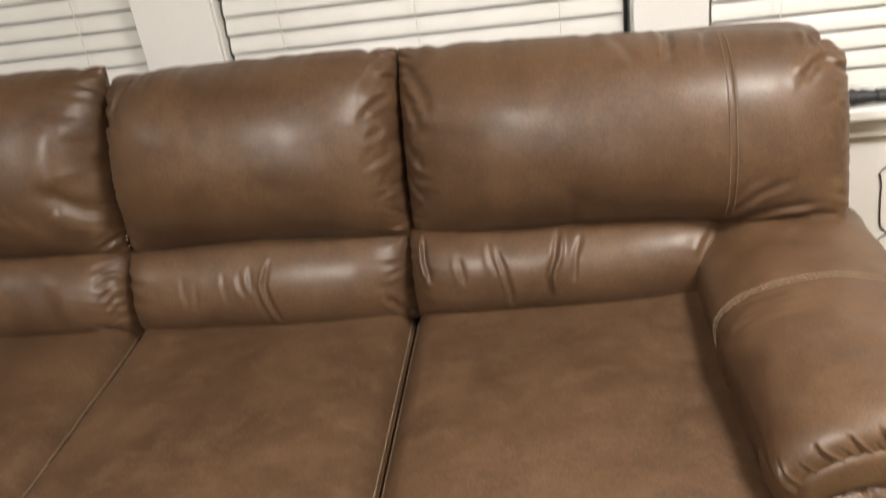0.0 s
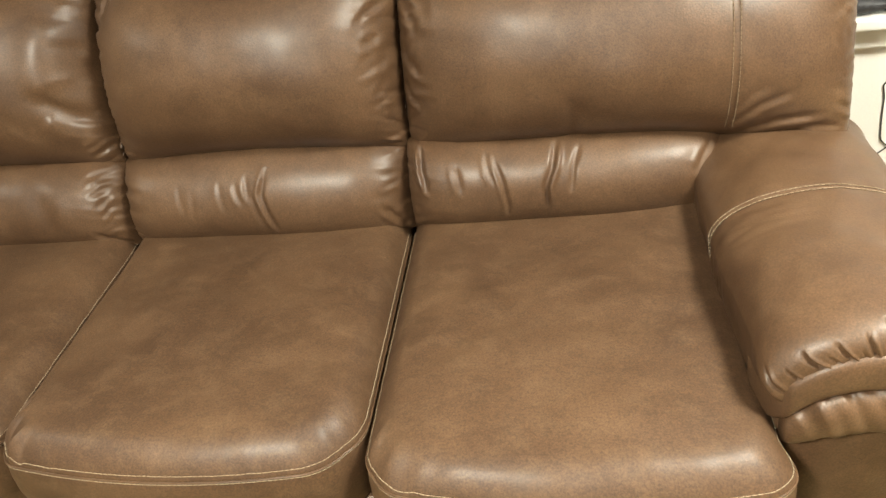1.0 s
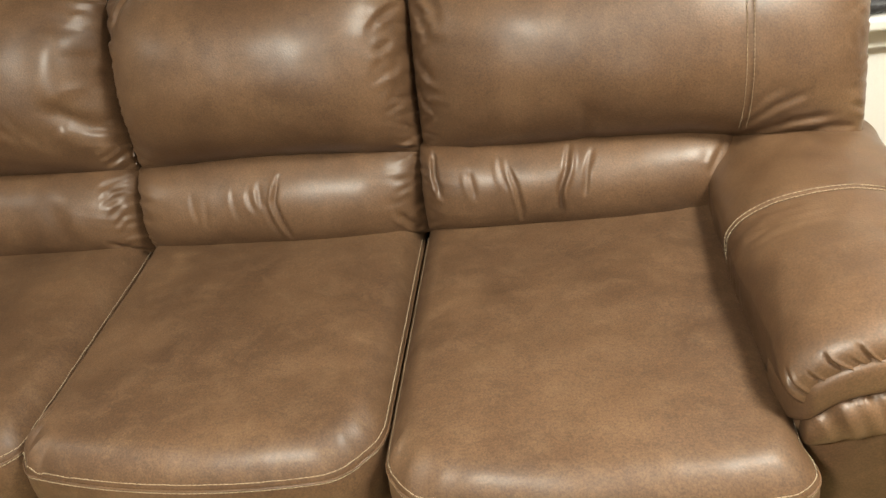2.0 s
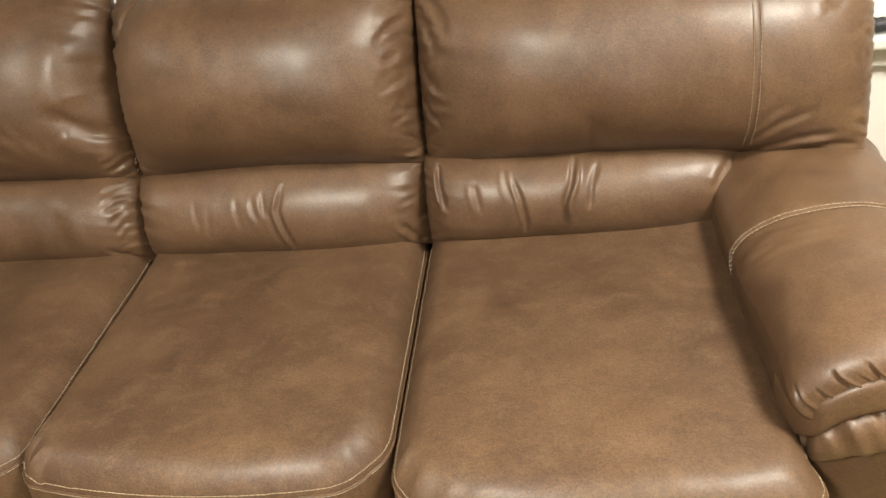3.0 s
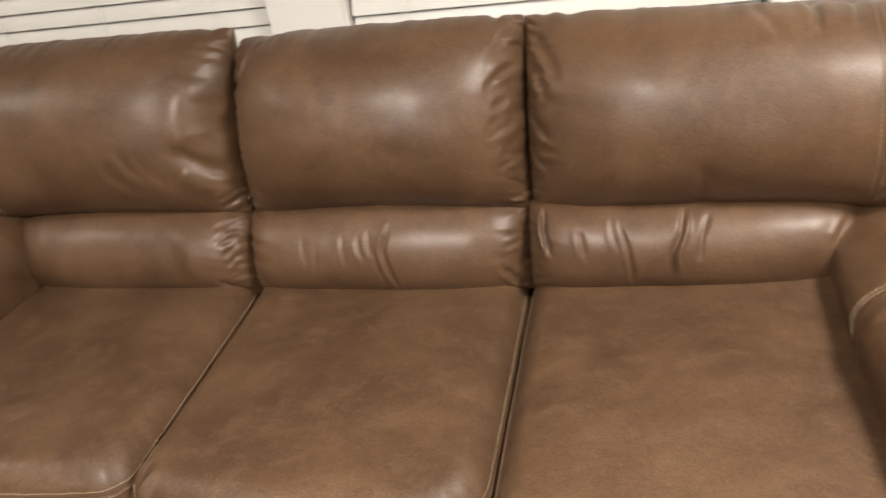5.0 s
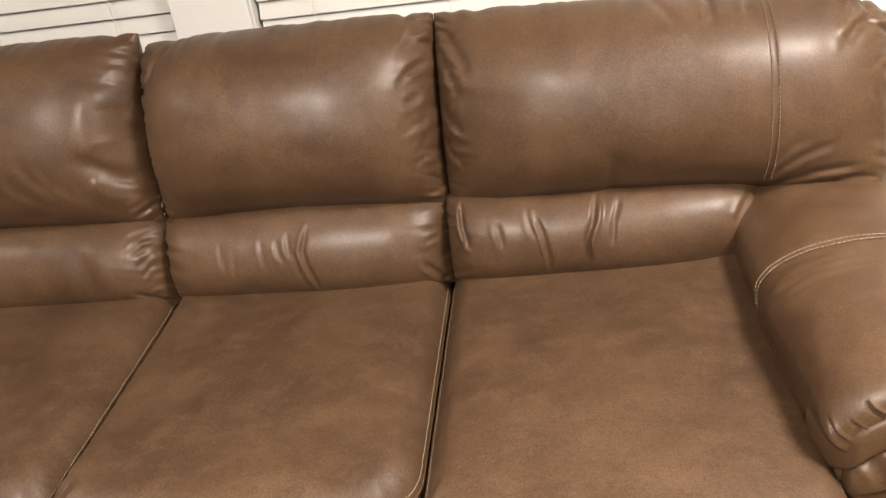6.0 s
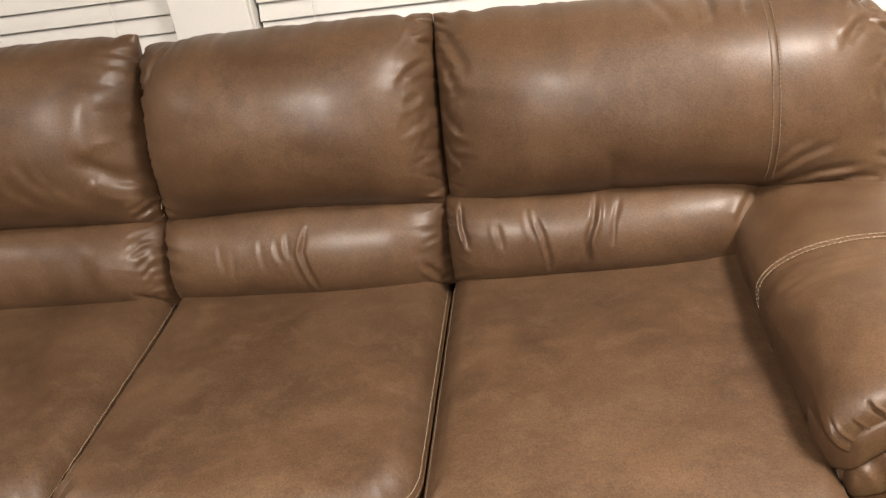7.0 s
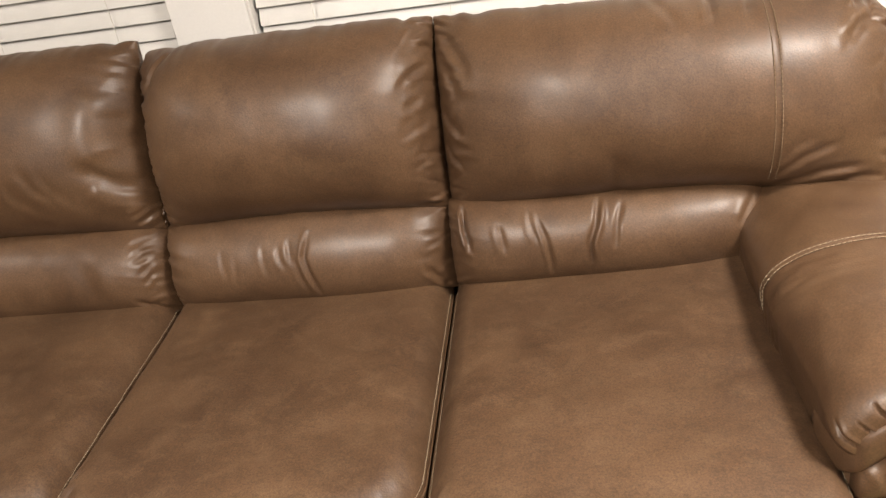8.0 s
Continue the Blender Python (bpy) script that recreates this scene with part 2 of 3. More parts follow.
structure(box_part("wall_east", (RIGHT_X, RIGHT_X + 0.1, REAR_Y, 0.58, 0, TOP), LOW_BOUNCE_PAINT, bevel=0), "unseen wall in tan, darkened to cut bounced light", "wall")
bm = bmesh.new()
# the opening is made up, only to hold the added fill lamp
rx0, rx1, rz0, rz1 = REAR_FILL_OPENING
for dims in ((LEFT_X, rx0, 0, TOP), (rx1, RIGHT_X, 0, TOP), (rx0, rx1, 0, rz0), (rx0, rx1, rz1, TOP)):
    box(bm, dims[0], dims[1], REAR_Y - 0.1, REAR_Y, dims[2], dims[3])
structure(part("wall_south", bm, LOW_BOUNCE_PAINT, smooth=False), "unseen wall, darkened to cut bounce, with an opening for the added fill", "wall")

bm = bmesh.new()
box(bm, JOG_X, RIGHT_X, WALL_Y, WALL_Y + 0.16, 0, SILL_Z - 0.012)
box(bm, JOG_X, RIGHT_X, WALL_Y, WALL_Y + 0.16, HEAD_Z, TOP)
edges_x = [JOG_X, *[x for w in WINDOWS for x in w], RIGHT_X]
for a, b in zip(edges_x[::2], edges_x[1::2]):
    box(bm, a, b, WALL_Y, WALL_Y + 0.16, SILL_Z - 0.012, HEAD_Z)
structure(part("wall_north", bm, WALL, smooth=False), "off-white wall with three windows in a row", "wall")
structure(box_part("wall_jog", (JOG_X, JOG_X + 0.12, WALL_Y + 0.16, DOOR_Y + 0.12, 0, TOP), WALL, bevel=0), "off-white return wall beside the door", "wall")

DOOR_L, DOOR_R, DOOR_TOP = -3.00, -1.82, 2.08
bm = bmesh.new()
box(bm, LEFT_X, DOOR_L - 0.03, DOOR_Y, DOOR_Y + 0.12, 0, TOP)
box(bm, DOOR_R + 0.03, JOG_X, DOOR_Y, DOOR_Y + 0.12, 0, TOP)
box(bm, DOOR_L - 0.03, DOOR_R + 0.03, DOOR_Y, DOOR_Y + 0.12, DOOR_TOP + 0.03, TOP)
structure(part("wall_door_side", bm, WALL, smooth=False), "off-white painted wall round the door", "wall")


def casing(name, x0, x1, y, z0, z1, upright=True):
    """A door or window casing board with a moulded step."""
    bm = bmesh.new()
    box(bm, x0, x1, y - 0.014, y - 0.001, z0, z1, 0.003)
    if upright:
        box(bm, x0 + 0.012, x1 - 0.012, y - 0.019, y - 0.0135, z0, z1, 0.003)
    return structure(part(name, bm, TRIM, smooth=False), "white painted wood casing", "trim")


casing("trim_door_left", DOOR_L - 0.12, DOOR_L - 0.025, DOOR_Y, 0, DOOR_TOP + 0.10)
casing("trim_door_right", DOOR_R + 0.025, DOOR_R + 0.12, DOOR_Y, 0, DOOR_TOP + 0.10)
casing("trim_door_head", DOOR_L - 0.025, DOOR_R + 0.025, DOOR_Y, DOOR_TOP + 0.025, DOOR_TOP + 0.10, False)
# boards that cover the piers between the windows
casing("trim_pier_west", WINDOWS[0][1] + 0.004, WINDOWS[1][0] - 0.004, WALL_Y, SILL_Z + 0.02, HEAD_Z, False)
casing("trim_pier_east", WINDOWS[1][1] + 0.004, WINDOWS[2][0] - 0.004, WALL_Y, SILL_Z + 0.02, HEAD_Z, False)
casing("trim_window_west", WINDOWS[0][0] - 0.09, WINDOWS[0][0] - 0.004, WALL_Y, SILL_Z + 0.02, HEAD_Z)
casing("trim_window_east", WINDOWS[2][1] + 0.004, WINDOWS[2][1] + 0.09, WALL_Y, SILL_Z + 0.02, HEAD_Z)
casing("trim_window_head", WINDOWS[0][0] - 0.09, WINDOWS[2][1] + 0.09, WALL_Y, HEAD_Z + 0.002, HEAD_Z + 0.09, False)

bm = bmesh.new()
box(bm, WINDOWS[0][0] - 0.12, WINDOWS[2][1] + 0.12, WALL_Y - 0.058, WALL_Y + 0.10, SILL_Z - 0.010, SILL_Z + 0.018, 0.008, 3)
structure(part("sill", bm, TRIM, smooth=False), "long white painted wooden window sill", "sill")
bm = bmesh.new()
box(bm, WINDOWS[0][0] - 0.09, WINDOWS[2][1] + 0.09, WALL_Y - 0.020, WALL_Y - 0.001, SILL_Z - 0.058, SILL_Z - 0.011, 0.004)
structure(part("trim_apron", bm, TRIM, smooth=False), "white wooden apron board below the sill", "trim")
for name, dims in (("baseboard_north", (JOG_X, RIGHT_X, WALL_Y - 0.014, WALL_Y - 0.001, 0.0, 0.09)),
                   ("baseboard_door_west", (LEFT_X, DOOR_L - 0.121, DOOR_Y - 0.014, DOOR_Y - 0.001, 0.0, 0.09)),
                   ("baseboard_door_east", (DOOR_R + 0.121, JOG_X - 0.015, DOOR_Y - 0.014, DOOR_Y - 0.001, 0.0, 0.09)),
                   ("baseboard_jog", (JOG_X - 0.014, JOG_X - 0.001, WALL_Y, DOOR_Y - 0.015, 0.0, 0.09))):
    structure(box_part(name, dims, TRIM), "white painted baseboard", "baseboard")


# ---- door ----
def panel_door():
    door = thing("door_1", "closed white six-panel door with brass hinges", "door", (DOOR_L, DOOR_Y + 0.02, 0), kind="structure")
    w, t = DOOR_R - DOOR_L, 0.04
    mid = w / 2 - 0.045
    cols = ((mid - 0.365, mid - 0.085), (mid + 0.085, mid + 0.365))
    rows = ((0.262, 0.80), (0.885, 1.50), (1.62, 1.92))
    xs = [0, *cols[0], *cols[1], w]
    bm = bmesh.new()
    for i in (0, 2, 4):
        box(bm, xs[i], xs[i + 1], 0, t, 0.022, DOOR_TOP)
    zs = [0.022, *[z for r in rows for z in r], DOOR_TOP]
    for c in cols:
        for i in range(0, len(zs), 2):
            box(bm, c[0], c[1], 0, t, zs[i], zs[i + 1])
    leaf = part("leaf", bm, DOOR_PAINT, door, smooth=False)
    for c in cols:
        for r in rows:
            # sunk field, a sloping moulding round it and a raised middle
            bm = bmesh.new()
            (x0, x1), (z0, z1) = c, r
            loops = []
            for ix, iz, depth in ((0, 0, 0.0005), (0.012, 0.004, 0.002), (0.034, 0.013, 0.0045), (0.046, 0.018, 0.0045), (0.085, 0.048, 0.0030), (0.085, 0.048, 0.0030)):
                loops.append([bm.verts.new((x, depth, z)) for x, z in ((x0 + ix, z0 + iz), (x1 - ix, z0 + iz), (x1 - ix, z1 - iz), (x0 + ix, z1 - iz))])
            for a, b in zip(loops[:-1], loops[1:-1]):
                for k in range(4):
                    bm.faces.new((a[k], a[(k + 1) % 4], b[(k + 1) % 4], b[k]))
            bm.faces.new(loops[-2])
            back = [bm.verts.new((v.co.x, t - 0.006, v.co.z)) for v in loops[0]]
            for k in range(4):
                bm.faces.new((loops[0][k], loops[0][(k + 1) % 4], back[(k + 1) % 4], back[k]))
            bm.faces.new(back)
            for v in loops[-1]:
                bm.verts.remove(v)
            part("panel", bm, DOOR_PAINT, door, smooth=False)
    for z in (0.30, 1.05, 1.80):
        bm = bmesh.new()
        box(bm, -0.020, 0.0005, -0.008, 0.004, z - 0.045, z + 0.045, 0.001)
        r = bmesh.ops.create_cone(bm, cap_ends=True, segments=12, radius1=0.008, radius2=0.008, depth=0.096)
        bmesh.ops.translate(bm, verts=r["verts"], vec=(-0.006, -0.012, z))
        part("hinge", bm, BRASS, door, "aged brass hinge", smooth=False)
    bm = bmesh.new()
    r = bmesh.ops.create_uvsphere(bm, u_segments=20, v_segments=12, radius=0.028)
    bmesh.ops.translate(bm, verts=r["verts"], vec=(w - 0.065, -0.055, 0.95))
    r = bmesh.ops.create_cone(bm, cap_ends=True, segments=16, radius1=0.011, radius2=0.011, depth=0.06, matrix=pose(w - 0.065, -0.025, 0.95, 90))
    part("knob", bm, BRASS, door, "round brass door knob")
    return door


panel_door()
structure(box_part("threshold", (DOOR_L - 0.024, DOOR_R + 0.024, DOOR_Y - 0.03, DOOR_Y + 0.10, 0.0005, 0.019), OAK, bevel=0.005), "golden oak door threshold", "threshold")
bm = bmesh.new()
box(bm, DOOR_L - 0.028, DOOR_L - 0.004, DOOR_Y + 0.001, DOOR_Y + 0.11, 0.020, DOOR_TOP + 0.026)
box(bm, DOOR_R + 0.004, DOOR_R + 0.028, DOOR_Y + 0.001, DOOR_Y + 0.11, 0.020, DOOR_TOP + 0.026)
box(bm, DOOR_L - 0.004, DOOR_R + 0.004, DOOR_Y + 0.001, DOOR_Y + 0.11, DOOR_TOP + 0.004, DOOR_TOP + 0.026)
structure(part("trim_jamb", bm, TRIM, smooth=False), "white painted door jamb", "trim")


# ---- windows and blinds ----
def sash_window(name, x0, x1):
    win = thing(name, "double-hung window behind a closed blind", "window", ((x0 + x1) / 2, WALL_Y + 0.11, SILL_Z + 0.02), kind="structure")
    h, w = HEAD_Z - SILL_Z - 0.02, x1 - x0
    bm = bmesh.new()
    for a, b, c, d in ((-w / 2, -w / 2 + 0.045, 0, h), (w / 2 - 0.045, w / 2, 0, h), (-w / 2 + 0.045, w / 2 - 0.045, 0, 0.06),
                       (-w / 2 + 0.045, w / 2 - 0.045, h - 0.05, h), (-w / 2 + 0.045, w / 2 - 0.045, h / 2 - 0.02, h / 2 + 0.02)):
        box(bm, a, b, 0, 0.045, c, d, 0.003)
    part("window_frame", bm, TRIM, win, smooth=False)
    for c, d in ((0.06, h / 2 - 0.02), (h / 2 + 0.02, h - 0.05)):
        pane = box_part("pane", (-w / 2 + 0.045, w / 2 - 0.045, 0.02, 0.025, c, d), GLASS, win, 0)
        pane.visible_shadow = False
    return win


PITCH = 0.0408


def window_blind(x0, x1, bottom, label):
    y = WALL_Y + 0.028
    w, x = x1 - x0, (x0 + x1) / 2
    blind = thing("window_blind", label, "blind", (x, y, bottom), group="blinds in the window row")
    box_part("bottom_rail", (-w / 2, w / 2, -0.024, 0.024, 0, 0.017), SLAT, blind, 0.004)
    h = HEAD_Z - bottom - 0.004
    box_part("headrail", (-w / 2, w / 2, -0.026, 0.026, h - 0.045, h), SLAT, blind, 0.003)
    # one curved slat, shared by all
    bm = bmesh.new()
    tilt = radians(69)
    prof = []
    for k in range(7):
        s = (k / 6 - 0.5) * 0.050
        crown = 0.0022 * (1 - (s / 0.025) ** 2)
        prof.append((s, crown + 0.0014))
    for k in reversed(range(7)):
        s = (k / 6 - 0.5) * 0.050
        prof.append((s, 0.0022 * (1 - (s / 0.025) ** 2) - 0.0014))
    ends = []
    for xx in (-w / 2, w / 2):
        ends.append([bm.verts.new((xx, s * math.cos(tilt) - c * math.sin(tilt), s * math.sin(tilt) + c * math.cos(tilt))) for s, c in prof])
    n = len(prof)
    for k in range(n):
        bm.faces.new((ends[0][k], ends[0][(k + 1) % n], ends[1][(k + 1) % n], ends[1][k]))
    for e in ends:
        bm.faces.new(e)
    first = part("slat", bm, SLAT, blind, smooth=False)
    count = int((h - 0.06 - 0.03) / PITCH)
    rnd = random.Random(round(x * 100))
    for i in range(count):
        ob = first
        if i:
            ob = new("slat", first.data)
            ob.parent = blind
        ob.location = (rnd.uniform(-0.0012, 0.0012), rnd.uniform(-0.0006, 0.0006), 0.036 + i * PITCH)
        ob.rotation_euler = (radians(rnd.uniform(-1.2, 1.2)), radians(rnd.uniform(-0.05, 0.05)), 0)
    for cx in (-w / 2 + 0.13, 0.0, w / 2 - 0.13):
        bm = bmesh.new()
        tube(bm, [(cx, -0.027 + 0.0008 * math.sin(k * 1.7), 0.005 + k * (h - 0.05) / 40) for k in range(41)], 0.0011, 5)
        part("ladder_cord", bm, CORD, blind, "thin ladder cord")
    return blind


for n, (x0, x1) in enumerate(WINDOWS):
    sash_window(f"window_{n + 1}", x0, x1)
    window_blind(x0 + 0.008, x1 - 0.012, SILL_Z + 0.030, "closed white two-inch slat blind")


# ---- ceiling light ----
lamp = thing("ceiling_light", "round opal glass ceiling light with brass rim", "light", (*LAMPS[0], TOP), group="ceiling lights")
bm = bmesh.new()
r = bmesh.ops.create_cone(bm, cap_ends=True, segments=40, radius1=0.20, radius2=0.18, depth=0.03)
bmesh.ops.translate(bm, verts=r["verts"], vec=(0, 0, -0.016))
part("rim", bm, BRASS, lamp)
bm = bmesh.new()
sheet(bm, 10, 40, lambda u, v: Vector((0.17 * math.cos(u * 1.5) * math.cos(v * math.tau), 0.17 * math.cos(u * 1.5) * math.sin(v * math.tau), -0.032 - 0.09 * math.sin(u * 1.5))), loop_v=True)
part("bowl", bm, OPAL, lamp, "lit opal glass bowl")
copy_thing(lamp, pose(*LAMPS[1], TOP))
# made-up fixture to go with the added fill on the door side
copy_thing(lamp, pose(*LAMPS[2], TOP))


# ---- sofa ----
sofa = thing("sofa", "brown distressed leather three-seat sofa with pillow arms", "sofa")


def pillow(centre, w, h, front, back, lean, fold, arch=0.0, crest=0.0, round_l=0.0, round_r=0.0, tilt=0.0, wrap=0.0, nu=190, nv=170, pinch=0.10, square=0.92, low=1.0, dome=3.4, gathers=(1.0, 1.0), notches=(), drop_r=0.0):
    """A stuffed leather pillow: w wide, h high, bulging front and back of its seam plane, leaning back by lean degrees.
    fold(x, z) adds relief in local metres; arch and crest lift the middle of the lower and upper edge, tilt lowers the far end, wrap brings it forward; round_l and round_r drop the upper corners; drop_r lowers the bottom of the far end.
    gathers scales the puckers of either end; notches (x, depth, width) dent the upper edge."""
    a = radians(lean)
    up, out = Vector((0, math.sin(a), math.cos(a))), Vector((0, -math.cos(a), math.sin(a)))
    c0 = Vector(centre)
    rnd = random.Random(int(centre[0] * 1000) + int(h * 1000))
    puckers = []
    for end, g in zip((-1, 1), gathers):
        zz = -h * 0.44
        while zz < h * 0.44:
            inset = rnd.uniform(0.008, 0.030)
            puckers.append((c0.x + end * (w / 2 - inset), zz, end * rnd.choice((1, 1, 1, -1)) * rnd.uniform(58, 84), rnd.uniform(0.014, 0.034), rnd.uniform(0.0028, 0.0055), g * rnd.uniform(0.003, 0.0085)))
            zz += rnd.uniform(0.010, 0.026)

    def surf(u, v):
        s = math.sin((u - 0.5) * math.pi) * 0.72 + (u - 0.5) * 2 * 0.28
        g = max(1 - abs(s) ** dome, 0.0) ** 0.5
        swell = pinch + (1 - pinch) * g
        t = v * math.tau
        sn = math.sin(t)
        cz, sz = math.cos(t), spow(sn, square if sn > 0 else low)
        hh = h / 2 * (0.955 + 0.045 * g)
        z = hh * sz
        x = w / 2 * s
        if sz < 0:
            z += arch * (1 - s * s) * abs(sz) ** 1.5 - drop_r * max(0, (s - 0.35) / 0.65) ** 1.4 * abs(sz) ** 1.5
        else:
            z += sz ** 1.5 * crest * (1 - s * s)
            z -= sz ** 2 * (round_r * max(0, (s - 0.72) / 0.28) ** 2.2 + round_l * max(0, (-s - 0.72) / 0.28) ** 2.2)
        z -= tilt * (s + 1) / 2 * (sz + 1) / 2
        d = (front if cz > 0 else back) * swell * cz
        wx, wz = c0.x + x, z
        side = math.exp(-(1 - abs(s)) * w / 2 / 0.024)
        rim = math.exp(-(1 - abs(sz)) * h / 2 / 0.020)
        gather = (0.004 - abs(lump(wx * 0.06, z + wx * 0.25, c0.z + (1 if s > 0 else 5), 44)) * 0.022) * side + lump(wx, 0.3, c0.z, 52) * 0.0045 * rim
        soft = lump(wx, z, c0.z, 6) * 0.0026 + lump(wx, z, c0.z + 4, 22) * 0.0010
        if cz > 0:
            d += (gather + soft) * min(1, cz * 3 + 0.25) + fold(wx, wz) * min(1, cz * 2.5)
            if side > 0.02:
                d += sum(crease(wx, wz, *p) for p in puckers) * min(1, cz * 2)
        if sz > 0:
            for nx, depth, width in notches:
                z -= depth * math.exp(-((wx - nx) / width) ** 2) * sz ** 5
        z += gather * 0.7
        return c0 + Vector((x, -wrap * max(0, abs(s) - 0.1) ** 2 if s * c0.x > 0 else 0, 0)) + up * z + out * d

    bm = bmesh.new()
    sheet(bm, nu, nv, surf, loop_v=True, caps=True)
    return bm, surf


BACK_LEAN, LUMBAR_LEAN = 18, 15
BACK_C, LUMBAR_Y = (0.134, 0.797), 0.066


def fold_mid(x, z):
    f = fold_line(x, z, ((-0.19, 0.175), (-0.215, 0.14), (-0.235, 0.10)), 0.006, 0.004)
    f += fold_line(x, z, ((0.296, 0.165), (0.276, 0.135), (0.258, 0.105)), 0.008, 0.004)
    # gathers that run from the gap into the panel
    for zz, reach, rise, d in ((0.118, 0.035, 0.020, 0.003), (0.086, 0.050, 0.030, 0.005), (0.058, 0.030, 0.010, 0.004), (0.040, 0.042, 0.024, 0.003), (0.006, 0.048, 0.016, 0.006), (-0.012, 0.026, 0.010, 0.003), (-0.050, 0.034, 0.022, 0.003), (-0.105, 0.020, 0.008, 0.003)):
        f += fold_line(x, z, ((0.302, zz + rise * 0.5), (0.302 - reach * 0.5, zz), (0.302 - reach, zz - rise)), 0.0050, d)
    return f


def fold_east(x, z):
    f = fold_line(x, z, ((0.318, 0.165), (0.345, 0.12), (0.375, 0.07)), 0.011, 0.006)
    f += fold_line(x, z, ((0.318, 0.115), (0.335, 0.08), (0.350, 0.035)), 0.008, 0.006) + fold_line(x, z, ((0.312, 0.02), (0.330, -0.01), (0.352, -0.035)), 0.006, 0.006)
    f += fold_line(x, z, ((0.312, -0.04), (0.328, -0.075), (0.350, -0.095)), 0.005, 0.005)
    f += fold_line(x, z, ((0.775, 0.185), (0.785, 0.15), (0.782, 0.115)), 0.007, 0.011) + fold_line(x, z, ((0.850, 0.18), (0.845, 0.15), (0.838, 0.12)), 0.006, 0.008)
    f += fold_line(x, z, ((0.69, 0.17), (0.71, 0.14), (0.73, 0.11)), 0.009, 0.004)
    # tucks where the wing is drawn down over the arm
    for x0, z0, x1, z1, d in ((0.868, -0.152, 0.965, -0.095, 0.004), (0.885, -0.168, 1.010, -0.135, 0.006), (0.872, -0.130, 0.925, -0.085, 0.0025), (0.965, -0.168, 1.050, -0.158, 0.005)):
        f += fold_line(x, z, ((x0, z0), ((x0 + x1) / 2, (z0 + z1) / 2 + 0.008), (x1, z1)), 0.0065, d)
    f += fold_line(x, z, ((1.045, 0.115), (1.010, 0.09), (0.985, 0.065)), 0.009, 0.008) + fold_line(x, z, ((1.015, 0.165), (1.012, 0.14), (1.010, 0.115)), 0.007, 0.012)
    f -= 0.012 * math.exp(-((x - 0.615) / 0.020) ** 2 - ((z + 0.130) / 0.038) ** 2)
    f += 0.006 * math.exp(-((x - 0.690) / 0.05) ** 2 - ((z + 0.075) / 0.05) ** 2)
    f -= 0.0025 * math.exp(-((x - 0.872) / 0.004) ** 2)
    return f


def fold_west(x, z):
    # a crescent of stretched leather beside the gap, a deep fold below it, and a second swell
    f = fold_line(x, z, ((-0.325, 0.098), (-0.350, 0.055), (-0.358, 0.005), (-0.345, -0.038)), 0.036, -0.011, 0.0)
    f -= 0.007 * math.exp(-((x + 0.305) / 0.018) ** 2 - ((z - 0.015) / 0.055) ** 2)
    f += fold_line(x, z, ((-0.382, -0.042), (-0.350, -0.064), (-0.320, -0.084), (-0.288, -0.094)), 0.014, 0.011, 0.0)
    f += fold_line(x, z, ((-0.375, -0.085), (-0.345, -0.114), (-0.298, -0.126)), 0.024, -0.009, 0.0)
    f -= 0.016 * math.exp(-((x + 0.290) / 0.012) ** 2 - ((z - 0.005) / 0.016) ** 2)
    for x0, z0, d in ((-0.430, -0.080, 0.0018), (-0.465, -0.070, 0.0024), (-0.505, -0.090, 0.0015)):
        f += fold_line(x, z, ((x0 - 0.025, z0 + 0.035), (x0 - 0.008, z0), (x0 + 0.025, z0 - 0.030)), 0.010, d)
    for zz, d in ((0.110, 0.002), (-0.140, 0.005), (-0.155, 0.005)):
        f += fold_line(x, z, ((-0.284, zz + 0.014), (-0.305, zz), (-0.330, zz - 0.012)), 0.005, d)
    f += fold_line(x, z, ((-0.985, -0.100), (-0.920, -0.125), (-0.850, -0.160)), 0.006, 0.011) + fold_line(x, z, ((-1.020, -0.120), (-0.950, -0.140), (-0.870, -0.172)), 0.006, 0.010)
    f += fold_line(x, z, ((-0.930, -0.085), (-0.900, -0.105), (-0.860, -0.140)), 0.006, 0.007)
    f -= 0.0025 * math.exp(-((x + 0.850) / 0.004) ** 2)
    return f


def seam_on(surf, name_parent, u, v0, v1, offsets=(-0.0045, 0.0045), n=60, width=1.0):
    """Two rows of thread along a constant u of a surface."""
    bm = bmesh.new()
    for off in offsets:
        dashes(bm, [surf(u + off / width, v0 + (v1 - v0) * k / n) + Vector((0, -0.0010, 0.0006)) for k in range(n + 1)])
    part("stitching", bm, WING_THREAD, name_parent, "brown double stitching")


def u_at(s):
    """The u at which a pillow reaches the share s of its half width."""
    lo, hi = 0.0, 1.0
    for _ in range(40):
        m = (lo + hi) / 2
        if math.sin((m - 0.5) * math.pi) * 0.72 + (m - 0.5) * 2 * 0.28 < s:
            lo = m
        else:
            hi = m
    return lo


bm, surf = pillow((0.014, BACK_C[0], BACK_C[1] - 0.0145), 0.583, 0.373, 0.168, 0.06, BACK_LEAN, fold_mid, arch=0.020, dome=3.0, square=0.88, low=0.96, gathers=(0.5, 1.0), notches=((-0.20, 0.005, 0.012), (0.255, 0.006, 0.012)))
part("back_cushion", bm, LEATHER, sofa)
